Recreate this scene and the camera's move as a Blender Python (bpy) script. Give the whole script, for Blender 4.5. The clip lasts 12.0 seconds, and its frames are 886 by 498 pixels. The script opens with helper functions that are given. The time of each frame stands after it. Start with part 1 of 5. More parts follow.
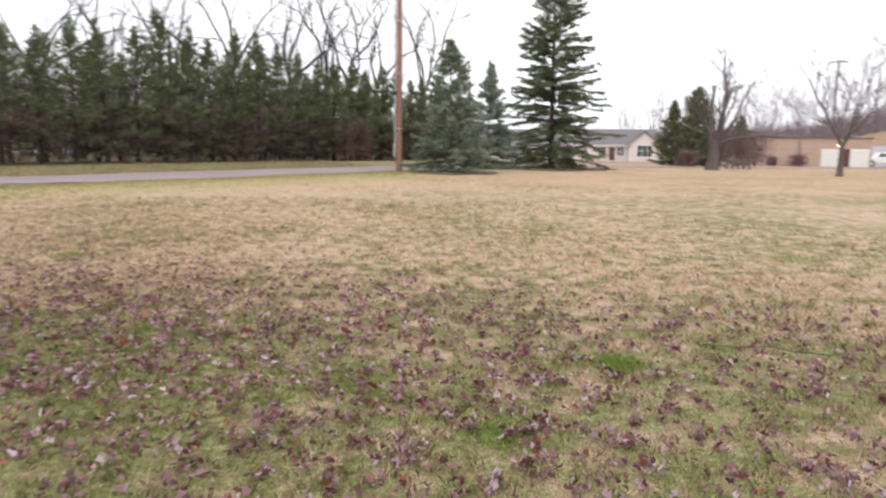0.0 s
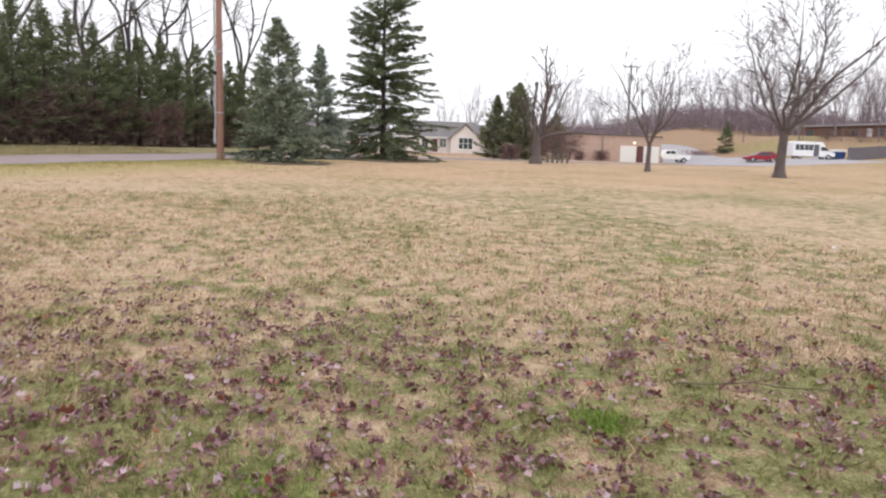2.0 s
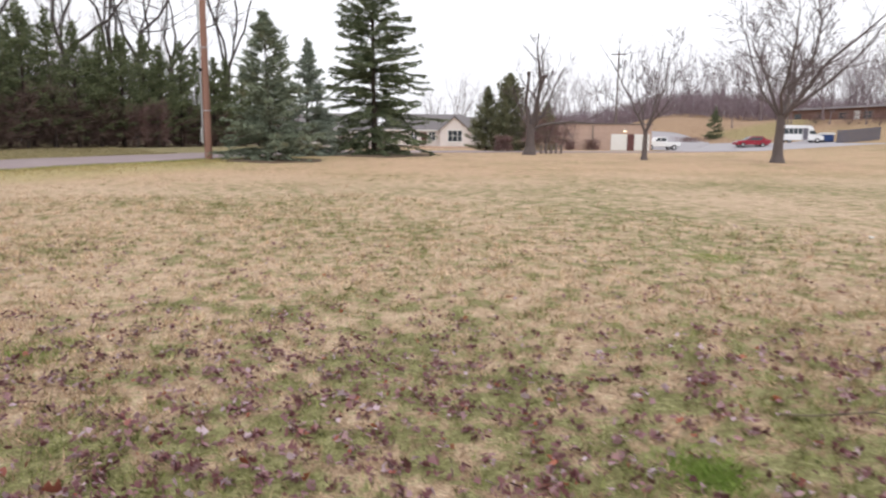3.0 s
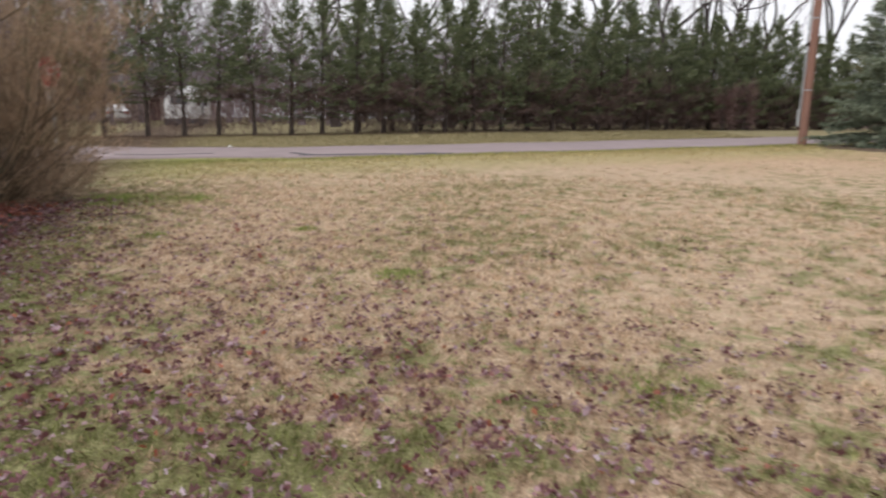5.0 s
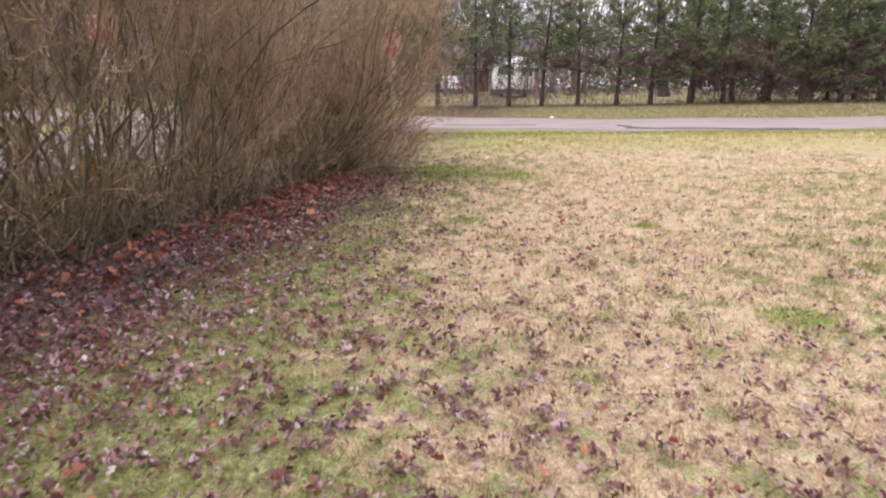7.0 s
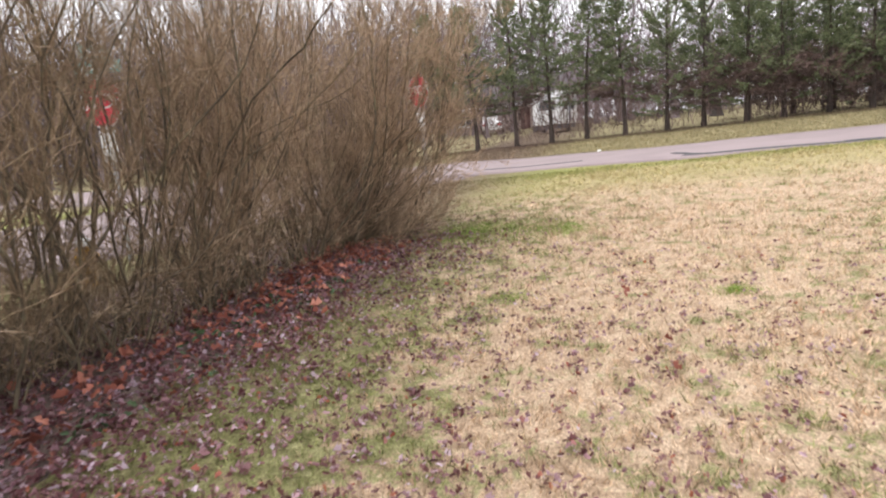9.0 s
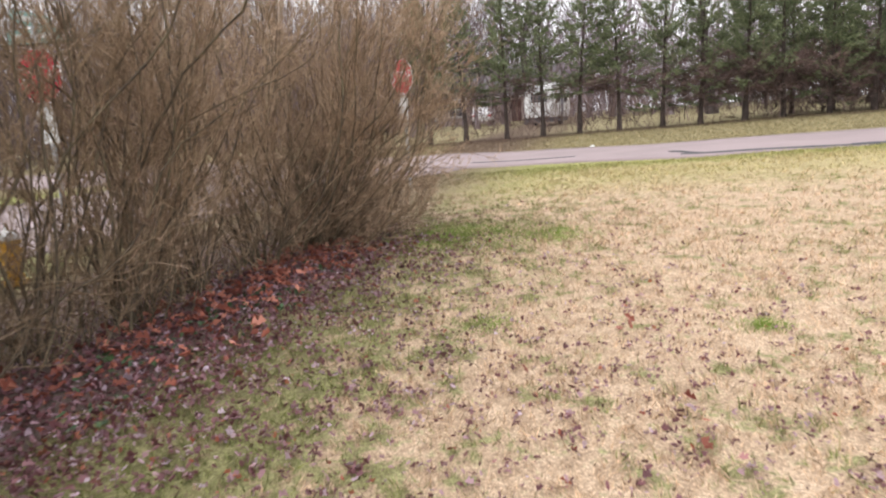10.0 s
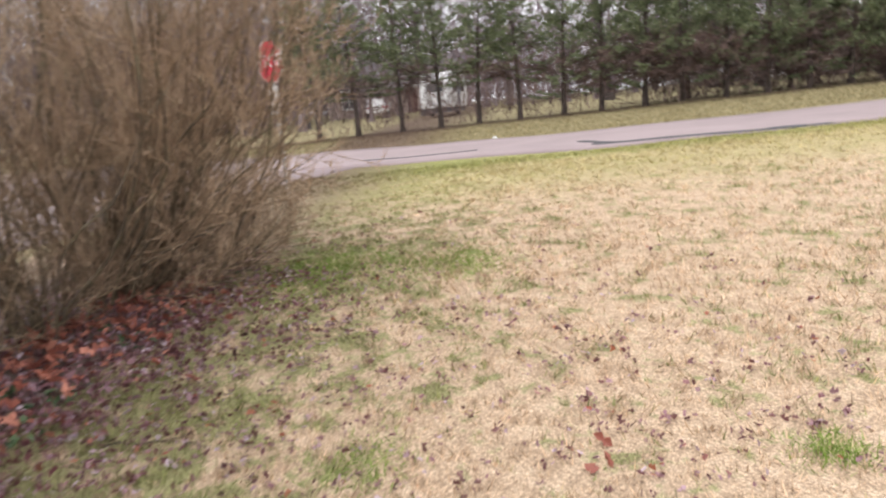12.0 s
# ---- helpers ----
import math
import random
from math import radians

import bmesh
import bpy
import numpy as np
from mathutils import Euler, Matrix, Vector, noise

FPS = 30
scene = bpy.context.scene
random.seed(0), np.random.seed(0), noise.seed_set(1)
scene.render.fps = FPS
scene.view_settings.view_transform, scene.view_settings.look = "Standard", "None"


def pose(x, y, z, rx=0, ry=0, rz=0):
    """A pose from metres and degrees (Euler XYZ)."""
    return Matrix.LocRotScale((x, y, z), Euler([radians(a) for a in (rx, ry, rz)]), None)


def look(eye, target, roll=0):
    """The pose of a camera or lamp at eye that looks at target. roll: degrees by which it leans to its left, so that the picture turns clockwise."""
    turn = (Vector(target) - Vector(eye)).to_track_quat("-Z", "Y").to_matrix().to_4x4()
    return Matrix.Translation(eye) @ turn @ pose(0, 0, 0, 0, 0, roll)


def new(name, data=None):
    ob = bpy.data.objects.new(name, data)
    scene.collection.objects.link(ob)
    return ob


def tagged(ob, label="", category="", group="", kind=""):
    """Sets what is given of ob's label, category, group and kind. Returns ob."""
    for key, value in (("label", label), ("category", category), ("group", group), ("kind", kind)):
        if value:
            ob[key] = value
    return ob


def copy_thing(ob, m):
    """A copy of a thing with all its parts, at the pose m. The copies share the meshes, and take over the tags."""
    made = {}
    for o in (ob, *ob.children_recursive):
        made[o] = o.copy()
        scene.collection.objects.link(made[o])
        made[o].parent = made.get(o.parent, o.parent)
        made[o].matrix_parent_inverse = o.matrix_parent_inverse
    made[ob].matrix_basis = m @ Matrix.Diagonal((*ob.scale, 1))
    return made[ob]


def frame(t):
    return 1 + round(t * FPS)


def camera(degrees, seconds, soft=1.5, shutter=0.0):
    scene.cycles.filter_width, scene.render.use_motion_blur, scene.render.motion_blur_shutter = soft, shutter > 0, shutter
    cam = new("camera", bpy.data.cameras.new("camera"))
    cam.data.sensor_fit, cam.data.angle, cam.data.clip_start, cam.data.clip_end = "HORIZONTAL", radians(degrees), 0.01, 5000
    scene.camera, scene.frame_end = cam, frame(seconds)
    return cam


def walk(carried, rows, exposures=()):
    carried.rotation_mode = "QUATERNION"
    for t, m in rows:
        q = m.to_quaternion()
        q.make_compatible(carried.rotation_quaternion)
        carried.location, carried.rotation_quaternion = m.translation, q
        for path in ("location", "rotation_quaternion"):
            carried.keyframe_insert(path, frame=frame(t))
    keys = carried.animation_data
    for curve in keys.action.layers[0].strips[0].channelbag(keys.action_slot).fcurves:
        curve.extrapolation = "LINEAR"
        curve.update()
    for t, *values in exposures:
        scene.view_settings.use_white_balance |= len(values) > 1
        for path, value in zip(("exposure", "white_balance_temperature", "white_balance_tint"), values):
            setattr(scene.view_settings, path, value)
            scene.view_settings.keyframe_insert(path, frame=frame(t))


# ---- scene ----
cam = camera(67.54, 12.0, soft=2.1, shutter=0.5)
# the clip brightens as it turns from the sky to the hedge
EXPOSURES = [(0.0, 0.12), (2.5, -0.02), (4.5, -0.15), (5.0, -0.18), (5.5, -0.16), (6.0, -0.16), (6.5, 0.34), (7.0, 0.56), (9.0, 0.58), (12.0, 0.56)]
# seconds, place in metres, then pitch, lean and turn
PATH = [
    (0.0, 0.000, 0.000, 1.683, -0.00, -7.73, -0.84),
    (0.5, -0.177, 0.352, 1.674, -6.05, -8.63, 0.17),
    (1.0, -0.283, 0.825, 1.683, -9.49, -8.78, -1.05),
    (1.5, -0.444, 1.188, 1.674, -12.04, -8.74, -3.13),
    (2.0, -0.617, 1.549, 1.709, -15.45, -8.23, -2.06),
    (2.5, -0.703, 2.016, 1.679, -17.53, -8.95, -0.60),
    (2.7, -0.732, 2.171, 1.701, -17.68, -8.77, -0.35),
    (4.3, -1.297, 3.399, 1.776, 12.35, -10.16, -1.24),
    (4.5, -1.407, 3.545, 1.801, 19.94, -10.32, -0.01),
    (5.0, -1.630, 3.762, 1.792, 29.53, -11.00, -0.90),
    (5.5, -1.960, 3.981, 1.796, 35.57, -11.06, 1.20),
    (6.0, -2.302, 4.233, 1.728, 40.74, -12.33, 0.83),
    (6.5, -2.668, 4.581, 1.765, 51.18, -12.71, -0.63),
    (7.0, -3.073, 4.883, 1.750, 55.99, -13.76, -0.38),
    (7.2, -3.185, 4.978, 1.770, 54.37, -13.60, 0.30),
    (8.8, -4.079, 5.837, 1.848, 60.78, -10.24, 3.97),
    (9.0, -4.209, 5.936, 1.829, 59.73, -10.07, 5.26),
    (9.5, -4.623, 6.303, 1.827, 59.28, -9.17, 3.22),
    (10.0, -5.070, 6.610, 1.814, 58.97, -10.98, 3.55),
    (10.5, -5.490, 6.900, 1.823, 57.13, -10.90, 3.87),
    (11.0, -5.904, 7.288, 1.854, 56.11, -11.15, 4.02),
    (11.5, -6.372, 7.617, 1.838, 54.40, -11.53, 1.85),
    (12.0, -6.793, 8.015, 1.794, 50.26, -12.31, 4.79),
]
walk(cam, [(t, pose(x, y, z, 90 + pitch, lean, turn)) for t, x, y, z, turn, pitch, lean in PATH],
     exposures=EXPOSURES)

# ---- world and light: a bright, even overcast ----
world = bpy.data.worlds.new("overcast_sky")
scene.world = world
world.use_nodes = True
wn, wl = world.node_tree.nodes, world.node_tree.links
wn.clear()
sky = wn.new("ShaderNodeTexSky")
sky.sky_type = "NISHITA"
sky.sun_disc = False
sky.sun_elevation, sky.sun_rotation = radians(50), radians(200)
sky.dust_density, sky.air_density = 3.0, 1.0
grey = wn.new("ShaderNodeHueSaturation")
grey.inputs["Saturation"].default_value = 0.15
wl.new(sky.outputs["Color"], grey.inputs["Color"])
bg_sky = wn.new("ShaderNodeBackground")
bg_sky.inputs["Strength"].default_value = 0.05
wl.new(grey.outputs["Color"], bg_sky.inputs["Color"])
bg_cloud = wn.new("ShaderNodeBackground")
bg_cloud.inputs["Color"].default_value = (0.95, 0.95, 1.0, 1)
bg_cloud.inputs["Strength"].default_value = 1.0
both = wn.new("ShaderNodeAddShader")
wl.new(bg_sky.outputs[0], both.inputs[0])
wl.new(bg_cloud.outputs[0], both.inputs[1])
wout = wn.new("ShaderNodeOutputWorld")
wl.new(both.outputs[0], wout.inputs["Surface"])

sun_data = bpy.data.lights.new("sun", "SUN")
sun_data.energy, sun_data.angle, sun_data.color = 0.9, radians(40), (1.0, 0.97, 0.92)
sun = new("sun", sun_data)
sun.matrix_world = look((0, 0, 60), (6, 22, 0))

# ---- the lie of the land ----
SLOPE_X, SLOPE_Y = 0.0011, 0.0270
ROAD_P, ROAD_D = (-16.4, 20.0), (0.634, 0.773)  # the lane's near edge, and the way it runs
ROAD_N = (-0.773, 0.634)  # across the lane, away from the lawn
ROAD_W = 5.4
HEDGE_P, HEDGE_D = (-10.2, 6.5), (-0.69, 0.72)  # foot of the hedge on the lawn side


def smooth(a, b, v):
    t = np.clip((np.asarray(v, float) - a) / (b - a), 0, 1)
    return t * t * (3 - 2 * t)


def land(x, y):
    """Height of the ground."""
    x, y = np.asarray(x, float), np.asarray(y, float)
    s = SLOPE_X * np.clip(x, -80, 80) + SLOPE_Y * np.clip(y, -60, 200)
    h = s - np.logaddexp(0, (s - 1.4) * 8) / 8
    across = (x - ROAD_P[0]) * ROAD_N[0] + (y - ROAD_P[1]) * ROAD_N[1]
    h = h + 0.2 * smooth(6.5, 11.0, across) * (1 - smooth(0, 14, x))
    a = 0.85 * x + 0.3 * y
    h = h + 1.1 * np.exp(-(((x - 64) / 15) ** 2 + ((y - 47) / 13) ** 2))
    h = h + 1.4 * smooth(72, 98, a) + 4.6 * smooth(100, 118, a) * (1 - smooth(105, 125, y) * 0.4)
    h = h + 5.5 * smooth(100, 160, y) * smooth(0.52, 0.72, x / np.maximum(y, 20.0))
    h = h + 0.03 * np.sin(x * 0.9 + 1.3 * np.sin(y * 0.31)) * np.sin(y * 0.7 + 0.4) * np.exp(-((x / 60) ** 2 + (y / 60) ** 2))
    return h


def z_at(x, y):
    return float(land(x, y))


# ---- mesh tools ----
def mesh_from(name, verts, faces_flat, sizes, smooth_faces=False):
    """A mesh from arrays: corners, the corner numbers of all faces in a row, and each face's count."""
    me = bpy.data.meshes.new(name)
    verts = np.asarray(verts, np.float32).reshape(-1, 3)
    faces_flat, sizes = np.asarray(faces_flat, np.int32).ravel(), np.asarray(sizes, np.int32)
    me.vertices.add(len(verts))
    me.vertices.foreach_set("co", verts.ravel())
    me.loops.add(len(faces_flat))
    me.loops.foreach_set("vertex_index", faces_flat)
    me.polygons.add(len(sizes))
    me.polygons.foreach_set("loop_start", np.concatenate([[0], np.cumsum(sizes)[:-1]]).astype(np.int32))
    me.polygons.foreach_set("use_smooth", np.full(len(sizes), smooth_faces))
    me.update(calc_edges=True)
    return me


def tubes(name, segs, sides):
    """Tapered pieces of stem: rows of start, end, way at start, way at end, radius at start, radius at end."""
    s = np.asarray(segs, float)
    n = len(s)
    a = np.arange(sides) * 2 * math.pi / sides
    ca, sa = np.cos(a), np.sin(a)
    rings = []
    for point, way, radius in ((s[:, 0:3], s[:, 6:9], s[:, 12]), (s[:, 3:6], s[:, 9:12], s[:, 13])):
        way = way / np.linalg.norm(way, axis=1, keepdims=True)
        ref = np.tile(np.array([0.37, 0.928, 0.05]), (n, 1))
        ref[np.abs(way @ np.array([0.37, 0.928, 0.05])) > 0.93] = (0.9, -0.3, 0.3)
        u = np.cross(way, ref)
        u /= np.linalg.norm(u, axis=1, keepdims=True)
        v = np.cross(way, u)
        rings.append(point[:, None] + radius[:, None, None] * (u[:, None] * ca[None, :, None] + v[:, None] * sa[None, :, None]))
    verts = np.stack(rings, 1).reshape(-1, 3)
    i = np.arange(sides)
    j = (i + 1) % sides
    quad = np.stack([i, j, j + sides, i + sides], 1)
    faces = (np.arange(n) * 2 * sides)[:, None, None] + quad[None]
    return mesh_from(name, verts, faces, np.full(n * sides, 4), True)


def blades(name, base, way, length, width, flat=None):
    """Thin triangles: needles, grass."""
    base, way = np.asarray(base, float), np.asarray(way, float)
    n = len(base)
    way = way / np.linalg.norm(way, axis=1, keepdims=True)
    side = np.cross(way, np.random.normal(size=(n, 3)) if flat is None else flat)
    side /= np.linalg.norm(side, axis=1, keepdims=True) + 1e-9
    w = np.asarray(width)[:, None] / 2
    verts = np.stack([base - side * w, base + side * w, base + way * np.asarray(length)[:, None]], 1)
    return mesh_from(name, verts, np.arange(3 * n), np.full(n, 3))


def link(name, me, material, parent=None, label="", kind=""):
    me.materials.append(material) if not me.materials else None
    ob = new(name, me)
    if parent is not None:
        ob.parent = parent
    if label:
        ob["label"] = label
    if kind:
        ob["kind"] = kind
    return ob


def part(name, bm, material, parent, label=""):
    me = bpy.data.meshes.new(name)
    bm.to_mesh(me)
    bm.free()
    return link(name, me, material, parent, label)


def box_bm(lo, hi, bevel=0.0):
    bm = bmesh.new()
    size = [b - a for a, b in zip(lo, hi)]
    mid = [(a + b) / 2 for a, b in zip(lo, hi)]
    bmesh.ops.create_cube(bm, size=1, matrix=Matrix.LocRotScale(mid, None, size))
    if bevel:
        bmesh.ops.bevel(bm, geom=bm.edges[:], offset=bevel, segments=2, profile=0.6, affect="EDGES")
    return bm


def prism_bm(outline, depth, bevel=0.0):
    """An outline in x and z, drawn out along y by depth to both sides."""
    bm = bmesh.new()
    front = [bm.verts.new((x, -depth / 2, z)) for x, z in outline]
    back = [bm.verts.new((x, depth / 2, z)) for x, z in outline]
    bm.faces.new(front)
    bm.faces.new(back[::-1])
    for i in range(len(outline)):
        j = (i + 1) % len(outline)
        bm.faces.new((front[j], front[i], back[i], back[j]))
    bmesh.ops.recalc_face_normals(bm, faces=bm.faces[:])
    if bevel:
        bmesh.ops.bevel(bm, geom=bm.edges[:], offset=bevel, segments=2, profile=0.6, affect="EDGES")
    return bm


def cyl_bm(radius, depth, axis="z", at=(0, 0, 0), sides=20, r2=None, bevel=0.0):
    bm = bmesh.new()
    turn = {"z": Euler((0, 0, 0)), "y": Euler((math.pi / 2, 0, 0)), "x": Euler((0, math.pi / 2, 0))}[axis]
    bmesh.ops.create_cone(bm, cap_ends=True, segments=sides, radius1=radius, radius2=radius if r2 is None else r2, depth=depth, matrix=Matrix.LocRotScale(at, turn, None))
    if bevel:
        bmesh.ops.bevel(bm, geom=[e for e in bm.edges if len(e.link_faces) == 2 and e.calc_face_angle() > 0.8], offset=bevel, segments=2, affect="EDGES")
    return bm


def thing(name, m, label, category, group="", kind=""):
    ob = tagged(new(name), label, category, group, kind)
    ob.matrix_world = m
    return ob


# ---- materials ----
def nodes_of(name):
    mat = bpy.data.materials.new(name)
    mat.use_nodes = True
    return mat, mat.node_tree.nodes, mat.node_tree.links, mat.node_tree.nodes["Principled BSDF"]


def noise_of(n, l, coords, scale, detail=4.0, rough=0.55, stretch=None):
    tex = n.new("ShaderNodeTexNoise")
    tex.inputs["Scale"].default_value, tex.inputs["Detail"].default_value, tex.inputs["Roughness"].default_value = scale, detail, rough
    if stretch:
        mp = n.new("ShaderNodeMapping")
        mp.inputs["Scale"].default_value = stretch
        l.new(coords, mp.inputs["Vector"])
        coords = mp.outputs["Vector"]
    l.new(coords, tex.inputs["Vector"])
    return tex.outputs["Fac"]


def ramp(n, l, fac, stops):
    r = n.new("ShaderNodeValToRGB")
    while len(r.color_ramp.elements) < len(stops):
        r.color_ramp.elements.new(0.5)
    for e, (p, c) in zip(r.color_ramp.elements, stops):
        e.position, e.color = p, (*c, 1) if len(c) == 3 else (c[0], c[0], c[0], 1)
    l.new(fac, r.inputs["Fac"])
    return r.outputs["Color"]


def mix(n, l, fac, a, b, mode="MIX"):
    m = n.new("ShaderNodeMix")
    m.data_type, m.blend_type = "RGBA", mode
    ins = [s for s in m.inputs if s.enabled]
    for s, v in zip(ins, (fac, a, b)):
        if isinstance(v, bpy.types.NodeSocket):
            l.new(v, s)
        elif isinstance(v, (int, float)):
            s.default_value = v
        else:
            s.default_value = (*v, 1)
    return next(s for s in m.outputs if s.enabled)


def sums(n, l, kind, a, b=0.0, c=0.0):
    m = n.new("ShaderNodeMath")
    m.operation = kind
    for s, v in zip(m.inputs, (a, b, c)):
        if isinstance(v, bpy.types.NodeSocket):
            l.new(v, s)
        else:
            s.default_value = v
    return m.outputs[0]


def span(n, l, v, a, b, x=0.0, y=1.0):
    m = n.new("ShaderNodeMapRange")
    m.interpolation_type = "SMOOTHSTEP"
    l.new(v, m.inputs["Value"])
    for key, val in (("From Min", a), ("From Max", b), ("To Min", x), ("To Max", y)):
        m.inputs[key].default_value = val
    return m.outputs["Result"]


def bump(n, l, bsdf, height, strength, distance):
    b = n.new("ShaderNodeBump")
    b.inputs["Strength"].default_value, b.inputs["Distance"].default_value = strength, distance
    l.new(height, b.inputs["Height"])
    l.new(b.outputs["Normal"], bsdf.inputs["Normal"])


def plain(name, colour, rough=0.7, vary=0.25, scale=3.0, fine=40.0, metal=0.0, relief=0.2, depth=0.01, stretch=None, spec=0.3):
    """A surface of one colour with stains and grain at two sizes."""
    mat, n, l, b = nodes_of(name)
    co = n.new("ShaderNodeTexCoord").outputs["Object"]
    big = noise_of(n, l, co, scale, 4, 0.6, stretch)
    small = noise_of(n, l, co, fine, 3, 0.6, stretch)
    dark, light = [c * (1 - vary) for c in colour], [min(1, c * (1 + vary)) for c in colour]
    col = ramp(n, l, big, [(0.3, dark), (0.7, light)])
    col = mix(n, l, 0.4, col, ramp(n, l, small, [(0.3, dark), (0.7, light)]))
    l.new(col, b.inputs["Base Color"])
    b.inputs["Roughness"].default_value, b.inputs["Metallic"].default_value = rough, metal
    b.inputs["Specular IOR Level"].default_value = spec
    if relief:
        bump(n, l, b, small, relief, depth)
    return mat


def island(name, stops, rough=0.8, lean=0.0, scale=0.6, patch=None, spec=0.2):
    """Foliage and litter: every piece takes its own shade."""
    mat, n, l, b = nodes_of(name)
    geo = n.new("ShaderNodeNewGeometry")
    col = ramp(n, l, geo.outputs["Random Per Island"], stops)
    co = n.new("ShaderNodeTexCoord").outputs["Object"]
    big = noise_of(n, l, co, scale, 3)
    col = mix(n, l, 1.0, col, ramp(n, l, big, [(0.3, (0.75, 0.75, 0.75)), (0.7, (1.2, 1.2, 1.2))]), "MULTIPLY")
    if patch:
        col = mix(n, l, span(n, l, big, 0.58, 0.7), col, patch)
    l.new(col, b.inputs["Base Color"])
    b.inputs["Roughness"].default_value = rough
    b.inputs["Specular IOR Level"].default_value = spec
    return mat


def rods(name, stops, scale=7.0):
    """Twigs and stems: shade drifts from twig to twig, with fine streaks."""
    mat, n, l, b = nodes_of(name)
    co = n.new("ShaderNodeTexCoord").outputs["Object"]
    fac = sums(n, l, "ADD", sums(n, l, "MULTIPLY", noise_of(n, l, co, scale, 3, 0.6), 0.75), sums(n, l, "MULTIPLY", noise_of(n, l, co, scale * 8, 2, 0.6), 0.25))
    l.new(ramp(n, l, fac, stops), b.inputs["Base Color"])
    b.inputs["Roughness"].default_value, b.inputs["Specular IOR Level"].default_value = 0.75, 0.3
    return mat


def lawn_material(name, blade):
    """Late-winter lawn: straw patches, green patches, a yellower strip along the lane, browner turf far off."""
    mat, n, l, b = nodes_of(name)
    co = n.new("ShaderNodeTexCoord").outputs["Object"]
    sep = n.new("ShaderNodeSeparateXYZ")
    l.new(co, sep.inputs[0])
    X, Y = sep.outputs["X"], sep.outputs["Y"]
    flat = n.new("ShaderNodeCombineXYZ")
    l.new(X, flat.inputs[0])
    l.new(Y, flat.inputs[1])
    pos = flat.outputs[0]
    wide = noise_of(n, l, pos, 0.22, 3, 0.5)
    patch = noise_of(n, l, pos, 1.1, 4, 0.6)
    tuft = noise_of(n, l, pos, 7.0, 3, 0.6)
    grain = noise_of(n, l, pos, 55.0, 2, 0.7)
    clump = noise_of(n, l, pos, 16.0, 3, 0.65)
    tuft = sums(n, l, "ADD", sums(n, l, "MULTIPLY", tuft, 0.5), sums(n, l, "MULTIPLY", clump, 0.6))
    tuft = sums(n, l, "SUBTRACT", tuft, 0.05)
    across = sums(n, l, "ADD", sums(n, l, "MULTIPLY", sums(n, l, "SUBTRACT", X, ROAD_P[0]), ROAD_N[0]), sums(n, l, "MULTIPLY", sums(n, l, "SUBTRACT", Y, ROAD_P[1]), ROAD_N[1]))
    # how green: more near the start of the walk and along the hedge, less in the open
    hedge = sums(n, l, "ADD", sums(n, l, "MULTIPLY", sums(n, l, "SUBTRACT", X, HEDGE_P[0]), -HEDGE_D[1]), sums(n, l, "MULTIPLY", sums(n, l, "SUBTRACT", Y, HEDGE_P[1]), HEDGE_D[0]))
    hedge_d = sums(n, l, "MULTIPLY", hedge, -1.0)
    hedge_s = sums(n, l, "ADD", sums(n, l, "MULTIPLY", sums(n, l, "SUBTRACT", X, HEDGE_P[0]), HEDGE_D[0]), sums(n, l, "MULTIPLY", sums(n, l, "SUBTRACT", Y, HEDGE_P[1]), HEDGE_D[1]))
    mott = noise_of(n, l, pos, 3.2, 3, 0.6)
    g = sums(n, l, "ADD", sums(n, l, "MULTIPLY", wide, 0.42), sums(n, l, "MULTIPLY", patch, 0.34))
    g = sums(n, l, "ADD", g, sums(n, l, "ADD", sums(n, l, "MULTIPLY", mott, 0.86), sums(n, l, "MULTIPLY", tuft, 0.92)))
    g = sums(n, l, "ADD", g, span(n, l, Y, 4.5, 8.5, 0.085, 0.012))
    g = sums(n, l, "ADD", g, span(n, l, X, -5.0, 0.0, -0.02, 0.03))
    g = sums(n, l, "ADD", g, sums(n, l, "MULTIPLY", span(n, l, X, -3.4, -2.0, 0.07, 0.0), span(n, l, Y, 6.5, 8.5, 1.0, 0.0)))
    g = sums(n, l, "ADD", g, sums(n, l, "MULTIPLY", span(n, l, hedge_d, 1.2, 3.4, 0.12, 0.0), span(n, l, hedge_s, -7.0, -3.5)))
    g = sums(n, l, "SUBTRACT", g, span(n, l, Y, 18.0, 27.0, 0.0, 0.06))
    g = sums(n, l, "ADD", g, sums(n, l, "MULTIPLY", span(n, l, X, -1.6, 0.0, 0.13, 0.0), span(n, l, Y, 5.0, 6.6, 1.0, 0.0)))
    if blade:
        own = n.new("ShaderNodeNewGeometry").outputs["Random Per Island"]
        swap = sums(n, l, "FRACT", sums(n, l, "MULTIPLY", own, 17.0))
        g = sums(n, l, "ADD", g, sums(n, l, "MULTIPLY", sums(n, l, "SUBTRACT", swap, 0.5), 0.26))
    green = span(n, l, g, 1.268, 1.42)
    straw = ramp(n, l, tuft, [(0.36, (0.24, 0.162, 0.105)), (0.5, (0.49, 0.36, 0.25)), (0.64, (0.69, 0.55, 0.418))])
    grass = ramp(n, l, tuft, [(0.36, (0.068, 0.097, 0.022)), (0.52, (0.137, 0.18, 0.045)), (0.66, (0.262, 0.3, 0.105))])
    far = ramp(n, l, patch, [(0.3, (0.415, 0.245, 0.14)), (0.7, (0.545, 0.35, 0.215))])
    lane = ramp(n, l, tuft, [(0.3, (0.29, 0.28, 0.10)), (0.7, (0.49, 0.445, 0.21))])
